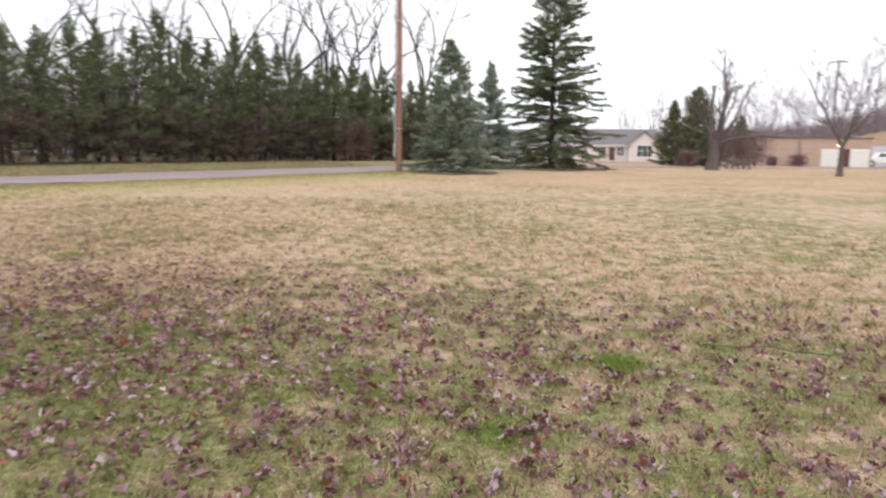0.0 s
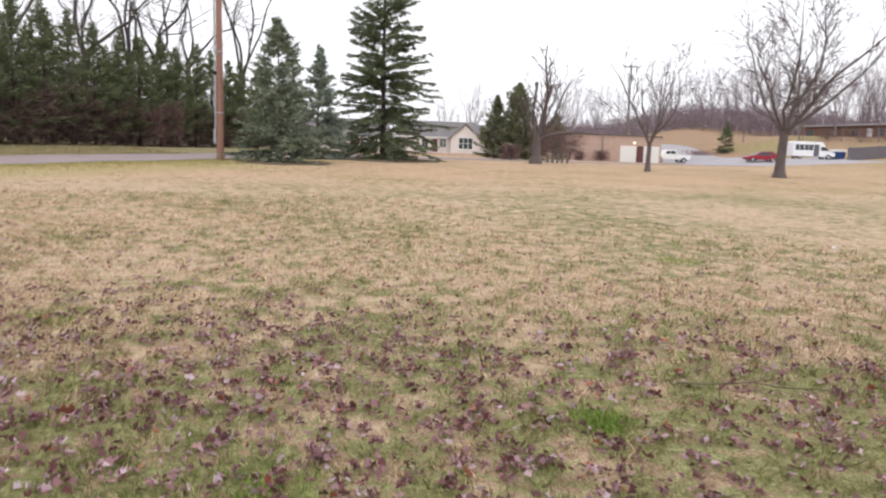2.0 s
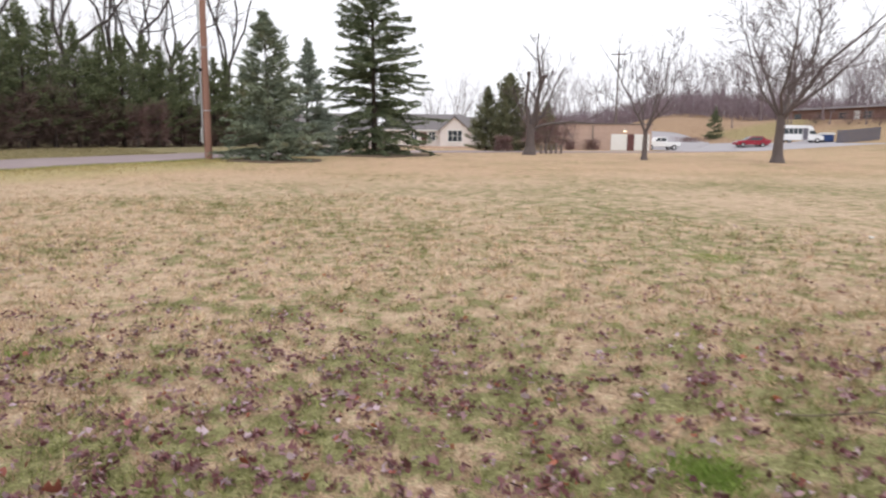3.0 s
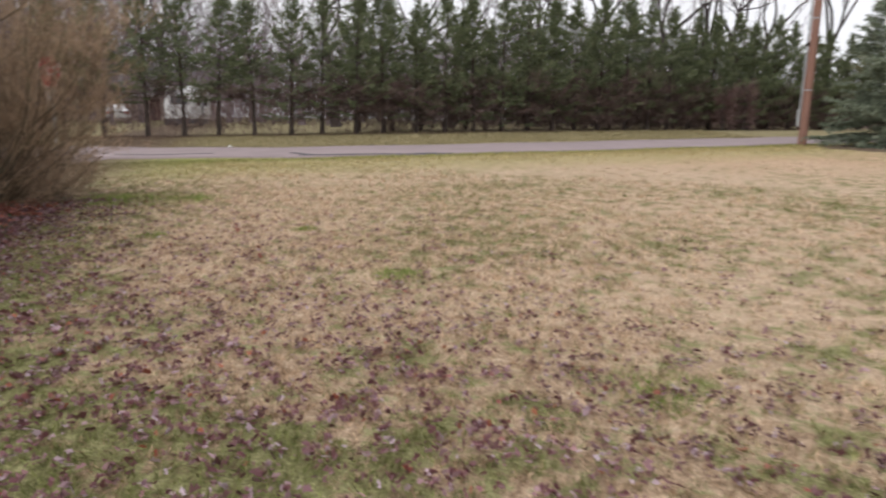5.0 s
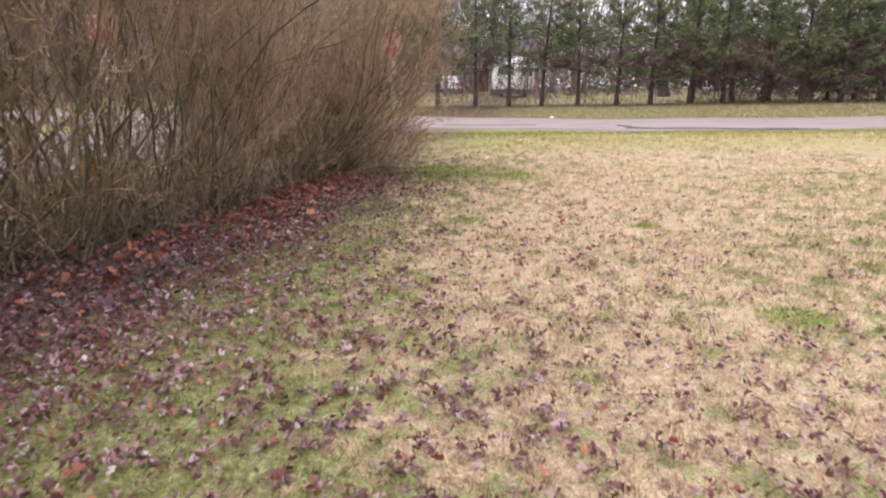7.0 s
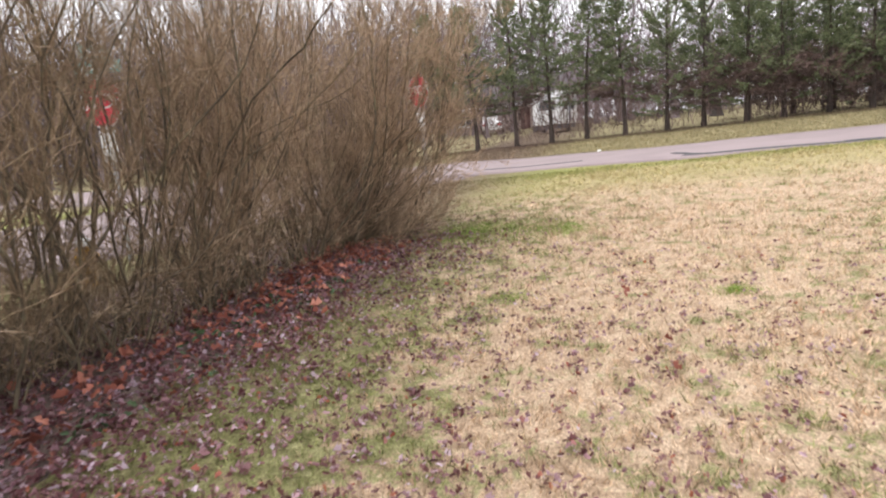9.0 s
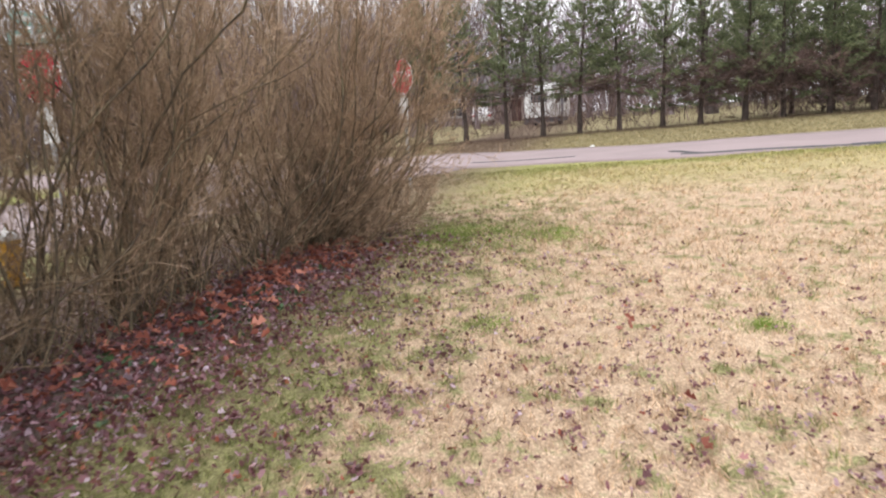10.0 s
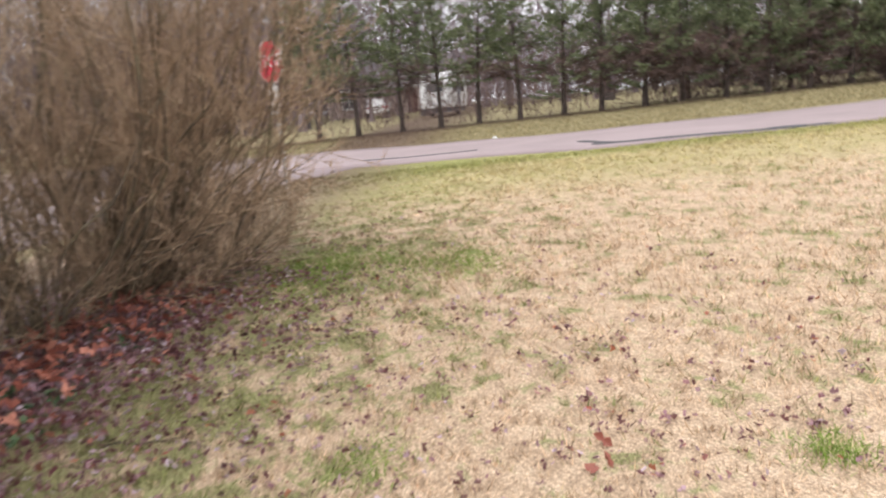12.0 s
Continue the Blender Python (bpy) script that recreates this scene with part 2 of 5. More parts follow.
    col = mix(n, l, span(n, l, sums(n, l, "ADD", Y, sums(n, l, "MULTIPLY", wide, 8.0)), 22.0, 33.0, 0.0, 0.85), straw, far)
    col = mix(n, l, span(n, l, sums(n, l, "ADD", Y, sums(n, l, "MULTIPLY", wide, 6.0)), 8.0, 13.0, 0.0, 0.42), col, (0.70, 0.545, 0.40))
    col = mix(n, l, sums(n, l, "MULTIPLY", green, 0.86 if blade else 0.72), col, grass)
    strip = sums(n, l, "MULTIPLY", span(n, l, sums(n, l, "ADD", across, sums(n, l, "MULTIPLY", patch, 2.0)), -6.0, -2.0), span(n, l, X, 0.0, 6.0, 1.0, 0.0))
    col = mix(n, l, sums(n, l, "MULTIPLY", strip, 0.62), col, lane)
    lip = sums(n, l, "MULTIPLY", span(n, l, sums(n, l, "ADD", across, sums(n, l, "MULTIPLY", mott, 1.6)), -0.9, 0.3), span(n, l, X, 0.0, 6.0, 0.65, 0.0))
    col = mix(n, l, lip, col, ramp(n, l, tuft, [(0.36, (0.15, 0.18, 0.05)), (0.52, (0.27, 0.30, 0.095)), (0.66, (0.43, 0.42, 0.18))]))
    hill = ramp(n, l, patch, [(0.3, (0.36, 0.22, 0.16)), (0.7, (0.49, 0.325, 0.25))])
    col = mix(n, l, span(n, l, sums(n, l, "ADD", Y, sums(n, l, "MULTIPLY", X, 0.35)), 122.0, 132.0, 0.0, 0.85), col, hill)
    bank = sums(n, l, "MULTIPLY", span(n, l, sums(n, l, "ADD", X, sums(n, l, "MULTIPLY", wide, 3.0)), 85.5, 88.0), span(n, l, sums(n, l, "ADD", Y, sums(n, l, "MULTIPLY", X, 0.5)), 158.0, 153.0))
    bank = sums(n, l, "MULTIPLY", bank, span(n, l, Y, 98.0, 102.0))
    col = mix(n, l, sums(n, l, "MULTIPLY", bank, 0.75), col, ramp(n, l, patch, [(0.3, (0.28, 0.26, 0.11)), (0.7, (0.40, 0.36, 0.18))]))
    verge = ramp(n, l, tuft, [(0.3, (0.205, 0.18, 0.095)), (0.5, (0.32, 0.28, 0.16)), (0.7, (0.47, 0.402, 0.26))])
    col = mix(n, l, sums(n, l, "MULTIPLY", span(n, l, across, 3.0, 5.0), span(n, l, X, 5.0, 12.0, 1.0, 0.0)), col, verge)
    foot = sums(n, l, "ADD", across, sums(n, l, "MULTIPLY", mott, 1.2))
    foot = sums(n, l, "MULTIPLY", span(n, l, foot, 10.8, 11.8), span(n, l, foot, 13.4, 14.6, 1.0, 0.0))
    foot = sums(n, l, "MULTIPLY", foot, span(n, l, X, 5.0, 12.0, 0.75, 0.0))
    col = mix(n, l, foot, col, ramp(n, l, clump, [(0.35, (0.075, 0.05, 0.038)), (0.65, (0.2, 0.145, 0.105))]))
    col = mix(n, l, span(n, l, X, 38.0, 58.0, 0.0, 0.4), col, ramp(n, l, patch, [(0.3, (0.24, 0.19, 0.105)), (0.7, (0.36, 0.28, 0.165))]))
    litter = ramp(n, l, clump, [(0.35, (0.10, 0.065, 0.055)), (0.65, (0.24, 0.17, 0.14))])
    drift = span(n, l, sums(n, l, "ADD", hedge_d, sums(n, l, "MULTIPLY", mott, 2.0)), 0.0, 3.0, 0.8, 0.0)
    drift = sums(n, l, "MULTIPLY", drift, span(n, l, sums(n, l, "ADD", hedge_d, mott), -3.6, -2.0))
    drift = sums(n, l, "MULTIPLY", drift, span(n, l, sums(n, l, "ADD", hedge_s, mott), -6.6, -4.8))
    col = mix(n, l, drift, col, litter)
    if blade:
        geo = n.new("ShaderNodeNewGeometry")
        lump = noise_of(n, l, pos, 26.0, 2, 0.6)
        col = mix(n, l, 1.0, col, ramp(n, l, lump, [(0.35, (0.74, 0.73, 0.72)), (0.65, (1.3, 1.29, 1.27))]), "MULTIPLY")
        col = mix(n, l, 1.0, col, ramp(n, l, geo.outputs["Random Per Island"], [(0.0, (0.64, 0.64, 0.64)), (0.6, (1.05, 1.03, 1.01)), (1.0, (1.42, 1.39, 1.34))]), "MULTIPLY")
    else:
        fibre = noise_of(n, l, pos, 130.0, 2, 0.6)
        col = mix(n, l, 0.85, col, ramp(n, l, grain, [(0.3, (0.4, 0.38, 0.37)), (0.7, (1.38, 1.37, 1.35))]), "MULTIPLY")
        col = mix(n, l, 0.7, col, ramp(n, l, fibre, [(0.35, (0.5, 0.48, 0.46)), (0.65, (1.35, 1.34, 1.32))]), "MULTIPLY")
        bump(n, l, b, sums(n, l, "ADD", grain, sums(n, l, "MULTIPLY", tuft, 2.0)), 0.6, 0.03)
    l.new(col, b.inputs["Base Color"])
    b.inputs["Roughness"].default_value = 0.9
    b.inputs["Specular IOR Level"].default_value = 0.15
    return mat

M_LAWN = lawn_material("lawn_turf", False)
M_BLADE = lawn_material("grass_blade", True)
M_ASPHALT = plain("worn_asphalt", (0.30, 0.24, 0.242), 0.85, 0.16, 0.6, 60, relief=0.5, depth=0.006)
M_PATCH = plain("dark_asphalt_patch", (0.075, 0.072, 0.078), 0.8, 0.25, 2.0, 60, relief=0.5, depth=0.006)
M_LOT = plain("pale_asphalt", (0.36, 0.34, 0.36), 0.85, 0.1, 0.2, 20)
M_SOIL = plain("damp_bed_soil", (0.11, 0.078, 0.066), 0.9, 0.35, 3.0, 30, relief=0.8, depth=0.03)
M_PINE = island("pine_needles", [(0.0, (0.095, 0.118, 0.06)), (0.5, (0.165, 0.196, 0.102)), (1.0, (0.262, 0.285, 0.168))], 0.75, spec=0.12)
M_SPRUCE = island("spruce_needles", [(0.0, (0.06, 0.08, 0.042)), (0.5, (0.138, 0.172, 0.094)), (1.0, (0.27, 0.305, 0.185))], 0.7)
M_BLUE = island("blue_spruce_needles", [(0.0, (0.09, 0.108, 0.072)), (0.5, (0.21, 0.25, 0.175)), (1.0, (0.40, 0.45, 0.345))], 0.7, patch=(0.2, 0.175, 0.1))
M_PALEBLUE = island("pale_blue_needles", [(0.0, (0.13, 0.155, 0.12)), (0.5, (0.28, 0.335, 0.275)), (1.0, (0.46, 0.51, 0.44))], 0.7)
M_DEADTWIG = island("dead_twigs", [(0.0, (0.085, 0.058, 0.05)), (1.0, (0.25, 0.175, 0.155))], 0.9)
M_BARK = plain("conifer_bark", (0.075, 0.058, 0.05), 0.95, 0.35, 4.0, 25, relief=0.6, depth=0.02, stretch=(1, 1, 0.25))
M_GREYBARK = plain("grey_bark", (0.13, 0.107, 0.104), 0.95, 0.3, 3.0, 22, relief=0.6, depth=0.02, stretch=(1, 1, 0.25))
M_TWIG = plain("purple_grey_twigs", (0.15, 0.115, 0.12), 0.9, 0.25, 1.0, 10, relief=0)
# far twigs and bark: distance haze is mixed into these lighter colours
M_FARTWIG = plain("hazed_far_twigs", (0.25, 0.195, 0.22), 0.9, 0.25, 1.0, 10, relief=0)
M_FARBARK = plain("hazed_woodland_bark", (0.225, 0.18, 0.19), 0.95, 0.25, 3.0, 22, relief=0.3, stretch=(1, 1, 0.25))
M_CEDAR = island("cedar_sprays", [(0.0, (0.085, 0.09, 0.048)), (0.5, (0.185, 0.195, 0.11)), (1.0, (0.32, 0.32, 0.2))], 0.7)
# grey bark with silhouette darkness painted in, for trunks against bright sky
M_CONTRASTBARK = plain("contrast_bark", (0.085, 0.07, 0.068), 0.95, 0.3, 3.0, 22, relief=0.6, depth=0.02, stretch=(1, 1, 0.25))
M_SHRUB = rods("shrub_twigs", [(0.32, (0.18, 0.121, 0.08)), (0.45, (0.325, 0.226, 0.151)), (0.56, (0.48, 0.346, 0.239)), (0.68, (0.63, 0.475, 0.34))])
M_SHRUBBRANCH = rods("shrub_branches", [(0.32, (0.1, 0.07, 0.043)), (0.46, (0.21, 0.147, 0.094)), (0.58, (0.335, 0.245, 0.155)), (0.7, (0.47, 0.36, 0.24))], 5.0)
M_SHRUBSTEM = rods("shrub_stems", [(0.32, (0.06, 0.048, 0.035)), (0.5, (0.13, 0.1, 0.068)), (0.62, (0.17, 0.145, 0.09)), (0.72, (0.24, 0.21, 0.135))], 3.0)

# ---- the ground: one sheet to the horizon ----
def grid_lines(lo, hi, step, reach):
    core = np.arange(lo, hi + 0.01, step)
    out = [step]
    while sum(out) < reach:
        out.append(out[-1] * 1.3)
    far = np.cumsum(out)
    return np.concatenate([lo - far[::-1], core, hi + far])


gxs, gys = grid_lines(-60, 130, 1.9, 2500), grid_lines(-12, 170, 1.9, 2500)
GX, GY = np.meshgrid(gxs, gys)
GZ = land(GX, GY)
nx, ny = len(gxs), len(gys)
ii, jj = np.meshgrid(np.arange(nx - 1), np.arange(ny - 1))
q = (jj * nx + ii).ravel()
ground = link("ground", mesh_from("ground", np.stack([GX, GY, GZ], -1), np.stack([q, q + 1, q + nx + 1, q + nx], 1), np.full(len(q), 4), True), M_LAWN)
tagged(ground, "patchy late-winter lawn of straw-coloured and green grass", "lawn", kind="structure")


def spline(points, step=0.8):
    """A smooth line through points in plan."""
    p = np.array([points[0], *points, points[-1]], float)
    out = []
    for a, b, c, d in zip(p[:-3], p[1:-2], p[2:-1], p[3:]):
        for t in np.linspace(0, 1, max(2, int(np.linalg.norm(c - b) / step)), endpoint=False):
            out.append(0.5 * (2 * b + (c - a) * t + (2 * a - 5 * b + 4 * c - d) * t * t + (3 * b - a - 3 * c + d) * t ** 3))
    out.append(p[-1])
    return np.array(out)


def strip(name, points, half, lift, material, label, category, ragged=0.0, rows=7):
    """A paved strip that follows the ground, with a shallow edge."""
    c = spline(points)
    d = np.gradient(c, axis=0)
    d /= np.linalg.norm(d, axis=1, keepdims=True)
    nrm = np.stack([-d[:, 1], d[:, 0]], 1)
    rng = np.random.default_rng(5)
    offs = np.concatenate([[-1.0], np.linspace(-1, 1, rows), [1.0]])
    verts = []
    wob = np.cumsum(rng.normal(size=(len(c), 2)) * ragged, axis=0) * 0.3 + rng.normal(size=(len(c), 2)) * ragged
    wob -= np.linspace(0, 1, len(c))[:, None] * wob[-1]
    for k, o in enumerate(offs):
        w = half * o + (wob[:, 0] if k < 2 else wob[:, 1] if k > len(offs) - 3 else 0)
        xy = c + nrm * np.reshape(w * np.ones(len(c)), (-1, 1))
        z = land(xy[:, 0], xy[:, 1]) + (lift if 0 < k < len(offs) - 1 else -0.06)
        verts.append(np.column_stack([xy, z]))
    verts = np.stack(verts, 1)
    m = len(offs)
    i, j = np.meshgrid(np.arange(len(c) - 1), np.arange(m - 1), indexing="ij")
    q = (i * m + j).ravel()
    ob = link(name, mesh_from(name, verts, np.stack([q, q + m, q + m + 1, q + 1], 1), np.full(len(q), 4), True), material)
    return tagged(ob, label, category, kind="structure")


LANE = [(-62, -8), (-45, 3.5), (-34, 11), (-28, 15.2), (-22.6, 19.1), (-18.4, 22.2), (-14.8, 26.0), (-10.6, 31.0), (-4.2, 39.2), (3, 46.6), (13, 51.5), (28, 55), (45, 60), (58, 68)]
strip("road", LANE, ROAD_W / 2, 0.035, M_ASPHALT, "narrow worn grey-mauve asphalt lane with crumbling edges", "road", 0.05)
strip("side_road", [(-26.8, 16.5), (-24.4, 10), (-22.0, 4), (-18.2, -6), (-14, -20)], 5.6, 0.03, M_ASPHALT, "worn grey asphalt side street behind the hedge", "road", 0.04)

# ---- trees ----
def unit(v):
    v = np.asarray(v, float)
    return v / (math.sqrt(v[0] * v[0] + v[1] * v[1] + v[2] * v[2]) + 1e-9)


def limb(rng, segs, p, d, length, r, level, deep, o):
    """One limb with its side limbs. o: wobble, lift, children, angle, shrink, thin."""
    n = max(2, int(round(length / o["step"][level])))
    step = length / n
    p = np.asarray(p, float)
    d = unit(d)
    for i in range(n):
        e = unit(d + rng.normal(size=3) * o["wobble"] + np.array([0, 0, o["lift"][level]]))
        q = p + e * step
        r0 = r * (1 - (1 - o["tip"]) * i / n)
        r1 = r * (1 - (1 - o["tip"]) * (i + 1) / n)
        segs[level].append((*p, *q, *d, *e, max(r0, o["least"]), max(r1, o["least"])))
        if level < deep and i >= o["bare"][level] * n:
            for _ in range(rng.poisson(o["children"][level])):
                side = unit(np.cross(e, rng.normal(size=3)))
                a = o["angle"] * rng.uniform(0.6, 1.3)
                limb(rng, segs, p + (q - p) * rng.random(), e * math.cos(a) + side * math.sin(a), length * o["shrink"] * rng.uniform(0.55, 1.15) * (1 - 0.45 * i / n), r1 * o["thin"], level + 1, deep, o)
        p, d = q, e
    return p, d, r1


def bare_tree(name, rng, height, r, fork, limbs, spread, o, m, label, deep=4, sides=7, bark=None, twig=None, stout=(0.3, 0.48)):
    """A leafless tree: flared trunk that forks into limbs, branches and twigs."""
    segs = [[] for _ in range(deep + 1)]
    p, d = np.zeros(3), unit((rng.normal() * 0.03, rng.normal() * 0.03, 1))
    n = 7
    trunk = []
    for i in range(n):
        e = unit(d + rng.normal(size=3) * 0.025)
        q = p + e * fork / n
        f = lambda k: r * (1 + 0.55 * math.exp(-k / n * 9)) * (1 - 0.2 * k / n)
        trunk.append((*p, *q, *d, *e, f(i), f(i + 1)))
        p, d = q, e
    turn = rng.random() * 6.28
    for k in range(limbs):
        a = turn + k * 6.283 / limbs + rng.normal() * 0.25
        lean = spread * rng.uniform(0.35, 1.15)
        limb(rng, segs, p - d * rng.random() * fork * 0.12, (math.cos(a) * lean, math.sin(a) * lean, 1), (height - fork) * rng.uniform(0.8, 1.02), r * rng.uniform(*stout), 0, deep, o)
    root = thing(name, m, label, "tree")
    link("trunk", tubes("trunk", trunk, 12), bark or M_GREYBARK, root)
    link("branchwork", tubes("branchwork", segs[0] + segs[1], sides), bark or M_GREYBARK, root, kind="stuff")
    link("twig_mass", tubes("twig_mass", sum(segs[2:], []), 3), twig or M_TWIG, root, kind="stuff")
    return root


BARE = dict(step=[0.9, 0.6, 0.4, 0.3, 0.2], wobble=0.11, lift=[0.04, 0.05, 0.05, 0.04, 0.03], tip=0.25, least=0.007, bare=[0.15, 0.15, 0.1, 0.1, 0], children=[0.75, 0.85, 0.8, 0.7, 0], angle=0.75, shrink=0.45, thin=0.55)


def conifer(name, rng, h, m, label, needles, o, group=""):
    """An evergreen: trunk, whorled boughs, and sprays of needles on every shoot."""
    trunk = []
    p, d = np.zeros(3), np.array([0, 0, 1.0])
    r = 0.0095 * h + 0.025
    n = 8
    for i in range(n):
        e = unit(d + np.array([*rng.normal(size=2) * 0.012, 0]))
        q = p + e * h / n
        trunk.append((*p, *q, *d, *e, r * (1 - 0.93 * i / n) * (1.35 if i == 0 else 1), r * (1 - 0.93 * (i + 1) / n)))
        p, d = q, e
    axis = np.array([t[0:3] for t in trunk] + [p])
    boughs, base, way, length, width, dead = [], [], [], [], [], []
    z = o["clear"]
    while z < h * 0.985:
        f = (z - o["clear"]) / (h - o["clear"])
        prof = (1 - f) ** o["power"] * min(1.0, o["foot"] + f * 3) * (1 - o["peak"] * max(0.0, (f - 0.78) / 0.22))
        for _ in range(rng.integers(*o["whorl"])):
            a = rng.random() * 6.283
            L = max(0.12, o["reach"] * prof * rng.uniform(*o["uneven"]))
            dd = unit((math.cos(a), math.sin(a), o["rise"] + o["rise_top"] * f + rng.normal() * 0.12))
            zz = z + rng.uniform(-0.12, 0.12)
            q0 = np.array([np.interp(zz, axis[:, 2], axis[:, 0]), np.interp(zz, axis[:, 2], axis[:, 1]), zz])
            k = max(2, int(L / 0.35))
            dying = o["dead"] > 0 and f < o["dead"] + 0.12 and rng.random() < (0.65 if f < o["dead"] else 0.3)
            for i in range(k):
                e = unit(dd + np.array([*rng.normal(size=2) * 0.08, (o["droop"] if i < k * 0.65 else 0.10) + rng.normal() * 0.04]))
                q1 = q0 + e * L / k
                rr = 0.005 + 0.010 * L * (1 - i / k) / 2.0
                if L > 0.95:
                    boughs.append((*q0, *q1, *dd, *e, rr, rr * 0.85))
                if i >= o["inner"] * k or L < 0.7:
                    for _ in range(rng.poisson(o["shoots"] * L / k / 0.35)):
                        side = unit(np.cross(e, (0, 0, 1)) * rng.choice((-1, 1)) + rng.normal(size=3) * 0.35)
                        s0 = q0 + (q1 - q0) * rng.random()
                        sd = unit(e * 0.8 + side * rng.uniform(0.2, 1.0) + np.array([0, 0, o["hang"]]))
                        sl = o["shoot"] * rng.uniform(0.2, 0.46) * (1 - 0.35 * i / k) * (0.2 + 0.8 * min(1, L / 1.3))
                        if dying:
                            dead.append((s0, sd, sl * 1.7))
                            continue
                        c = o["needles"]
                        base.append(s0 + sd * sl * (rng.random(c) ** 0.8)[:, None])
                        way.append(sd + rng.normal(size=(c, 3)) * o["fuzz"])
                        length.append(rng.uniform(0.6, 1.15, c) * o["needle"])
                        width.append(rng.uniform(0.6, 1.2, c) * o["needle"] * 0.27)
                q0, dd = q1, e
        z += o["gap"] * rng.uniform(0.7, 1.3) * (1 - 0.4 * f * (1 - o["peak"]))
    root = thing(name, m, label, "tree", group)
    link("trunk", tubes("trunk", trunk, 9), M_BARK, root)
    link("branchwork", tubes("branchwork", boughs, 3), M_BARK, root, kind="stuff")
    link("crown", blades("crown", np.concatenate(base), np.concatenate(way), np.concatenate(length), np.concatenate(width)), needles, root, kind="stuff")
    if dead:
        b, w, ln = np.array([x[0] for x in dead]), np.array([x[1] for x in dead]), np.array([x[2] for x in dead])
        bb, ww, ll = [], [], []
        for _ in range(5):
            bb.append(b + w * (ln * rng.random(len(b)))[:, None])
            ww.append(w + rng.normal(size=w.shape) * 0.5)
            ll.append(ln * rng.uniform(0.5, 1.0, len(b)))
        link("deadwood", blades("deadwood", np.concatenate(bb), np.concatenate(ww), np.concatenate(ll), np.full(5 * len(b), 0.022)), M_DEADTWIG, root, kind="stuff")
    return root


def place(x, y, turn=0.0, size=1.0, sink=0.03, tall=1.0):
    return Matrix.LocRotScale((x, y, z_at(x, y) - sink), Euler((0, 0, turn)), (size, size, size * tall))


SPRUCE = dict(foot=0.85, peak=0.5, clear=0.12, reach=2.5, power=1.0, whorl=(8, 12), rise=0.02, rise_top=0.8, droop=-0.07, inner=0.08, shoots=11.0, hang=-0.2, needles=8, fuzz=0.65, needle=0.17, dead=0.0, gap=0.27, shoot=1.15, uneven=(0.5, 1.15))
PINE = dict(foot=0.7, peak=0.0, clear=0.5, reach=2.0, power=0.85, whorl=(6, 9), rise=0.1, rise_top=0.9, droop=0.03, inner=0.22, shoots=4.6, hang=0.1, needles=7, fuzz=0.75, needle=0.17, dead=0.25, gap=0.28, shoot=1.2, uneven=(0.45, 1.18))

conifer("blue_spruce", np.random.default_rng(21), 7.15, place(0.45, 35.6), "young blue-green spruce with boughs down to the lawn", M_BLUE, SPRUCE | dict(reach=2.5, power=0.78, rise=0.1, uneven=(0.6, 1.12), shoots=10.0))
conifer("spruce", np.random.default_rng(22), 16.5, place(7.1, 43.8), "tall dark green spruce with layered open boughs", M_SPRUCE, SPRUCE | dict(foot=1.0, reach=4.7, clear=0.25, gap=0.44, whorl=(9, 13), shoots=8.5, rise=0.17, droop=-0.085, hang=-0.27, needle=0.19, uneven=(0.42, 1.15)))
conifer("blue_spruce", np.random.default_rng(23), 6.6, place(2.75, 41.6), "slim pale blue spruce between two larger spruces", M_PALEBLUE, SPRUCE | dict(reach=2.3))
CEDAR = SPRUCE | dict(peak=0.25, reach=2.9, rise=0.22, rise_top=1.1, power=0.72, hang=-0.1, gap=0.28, whorl=(10, 14), droop=-0.02, shoots=6.5, needle=0.22, needles=6)
conifer("cedar", np.random.default_rng(24), 6.6, place(21.5, 57.4), "dense green cedar behind the lawn", M_CEDAR, CEDAR)
conifer("cedar", np.random.default_rng(25), 5.5, place(19.8, 58.2), "smaller rounded green cedar beside a taller one", M_CEDAR, CEDAR | dict(reach=1.8))
conifer("cedar", np.random.default_rng(26), 4.6, place(28.0, 63.5), "low green cedar in the brush", M_CEDAR, CEDAR | dict(reach=1.7))
conifer("spruce", np.random.default_rng(27), 6.0, place(84.0, 109.0), "small dark conical spruce on the far slope", M_SPRUCE, SPRUCE | dict(reach=2.0, shoots=8.0))

def needle_litter(x, y, reach, label):
    """A low ragged ring on the ground: dropped needles with the tree's shade painted in."""
    rng = np.random.default_rng(int(reach * 10))
    n, rows = 40, 5
    a = np.arange(n) * 2 * math.pi / n
    edge = reach * (1 + 0.08 * np.sin(a * 3 + 1) + 0.05 * np.sin(a * 7) + rng.normal(size=n) * 0.03)
    verts = [(x, y, z_at(x, y) + 0.05)]
    for r in range(1, rows + 1):
        px, py = x + np.cos(a) * edge * r / rows, y + np.sin(a) * edge * r / rows
        verts += list(zip(px, py, land(px, py) + (0.045 if r < rows else -0.03)))
    faces, sizes = [], []
    for i in range(n):
        j = (i + 1) % n
        faces += [0, 1 + i, 1 + j]
        sizes.append(3)
        for r in range(rows - 1):
            faces += [1 + r * n + i, 1 + (r + 1) * n + i, 1 + (r + 1) * n + j, 1 + r * n + j]
            sizes.append(4)
    tagged(link("needle_litter", mesh_from("needle_litter", verts, faces, sizes, True), M_SHADEDNEEDLES), label, "ground litter", kind="structure")


# dark brown for the needles and for the shade below the boughs
M_SHADEDNEEDLES = plain("shaded_needles", (0.14, 0.1, 0.068), 0.95, 0.35, 2.0, 40, relief=0.6, depth=0.02)
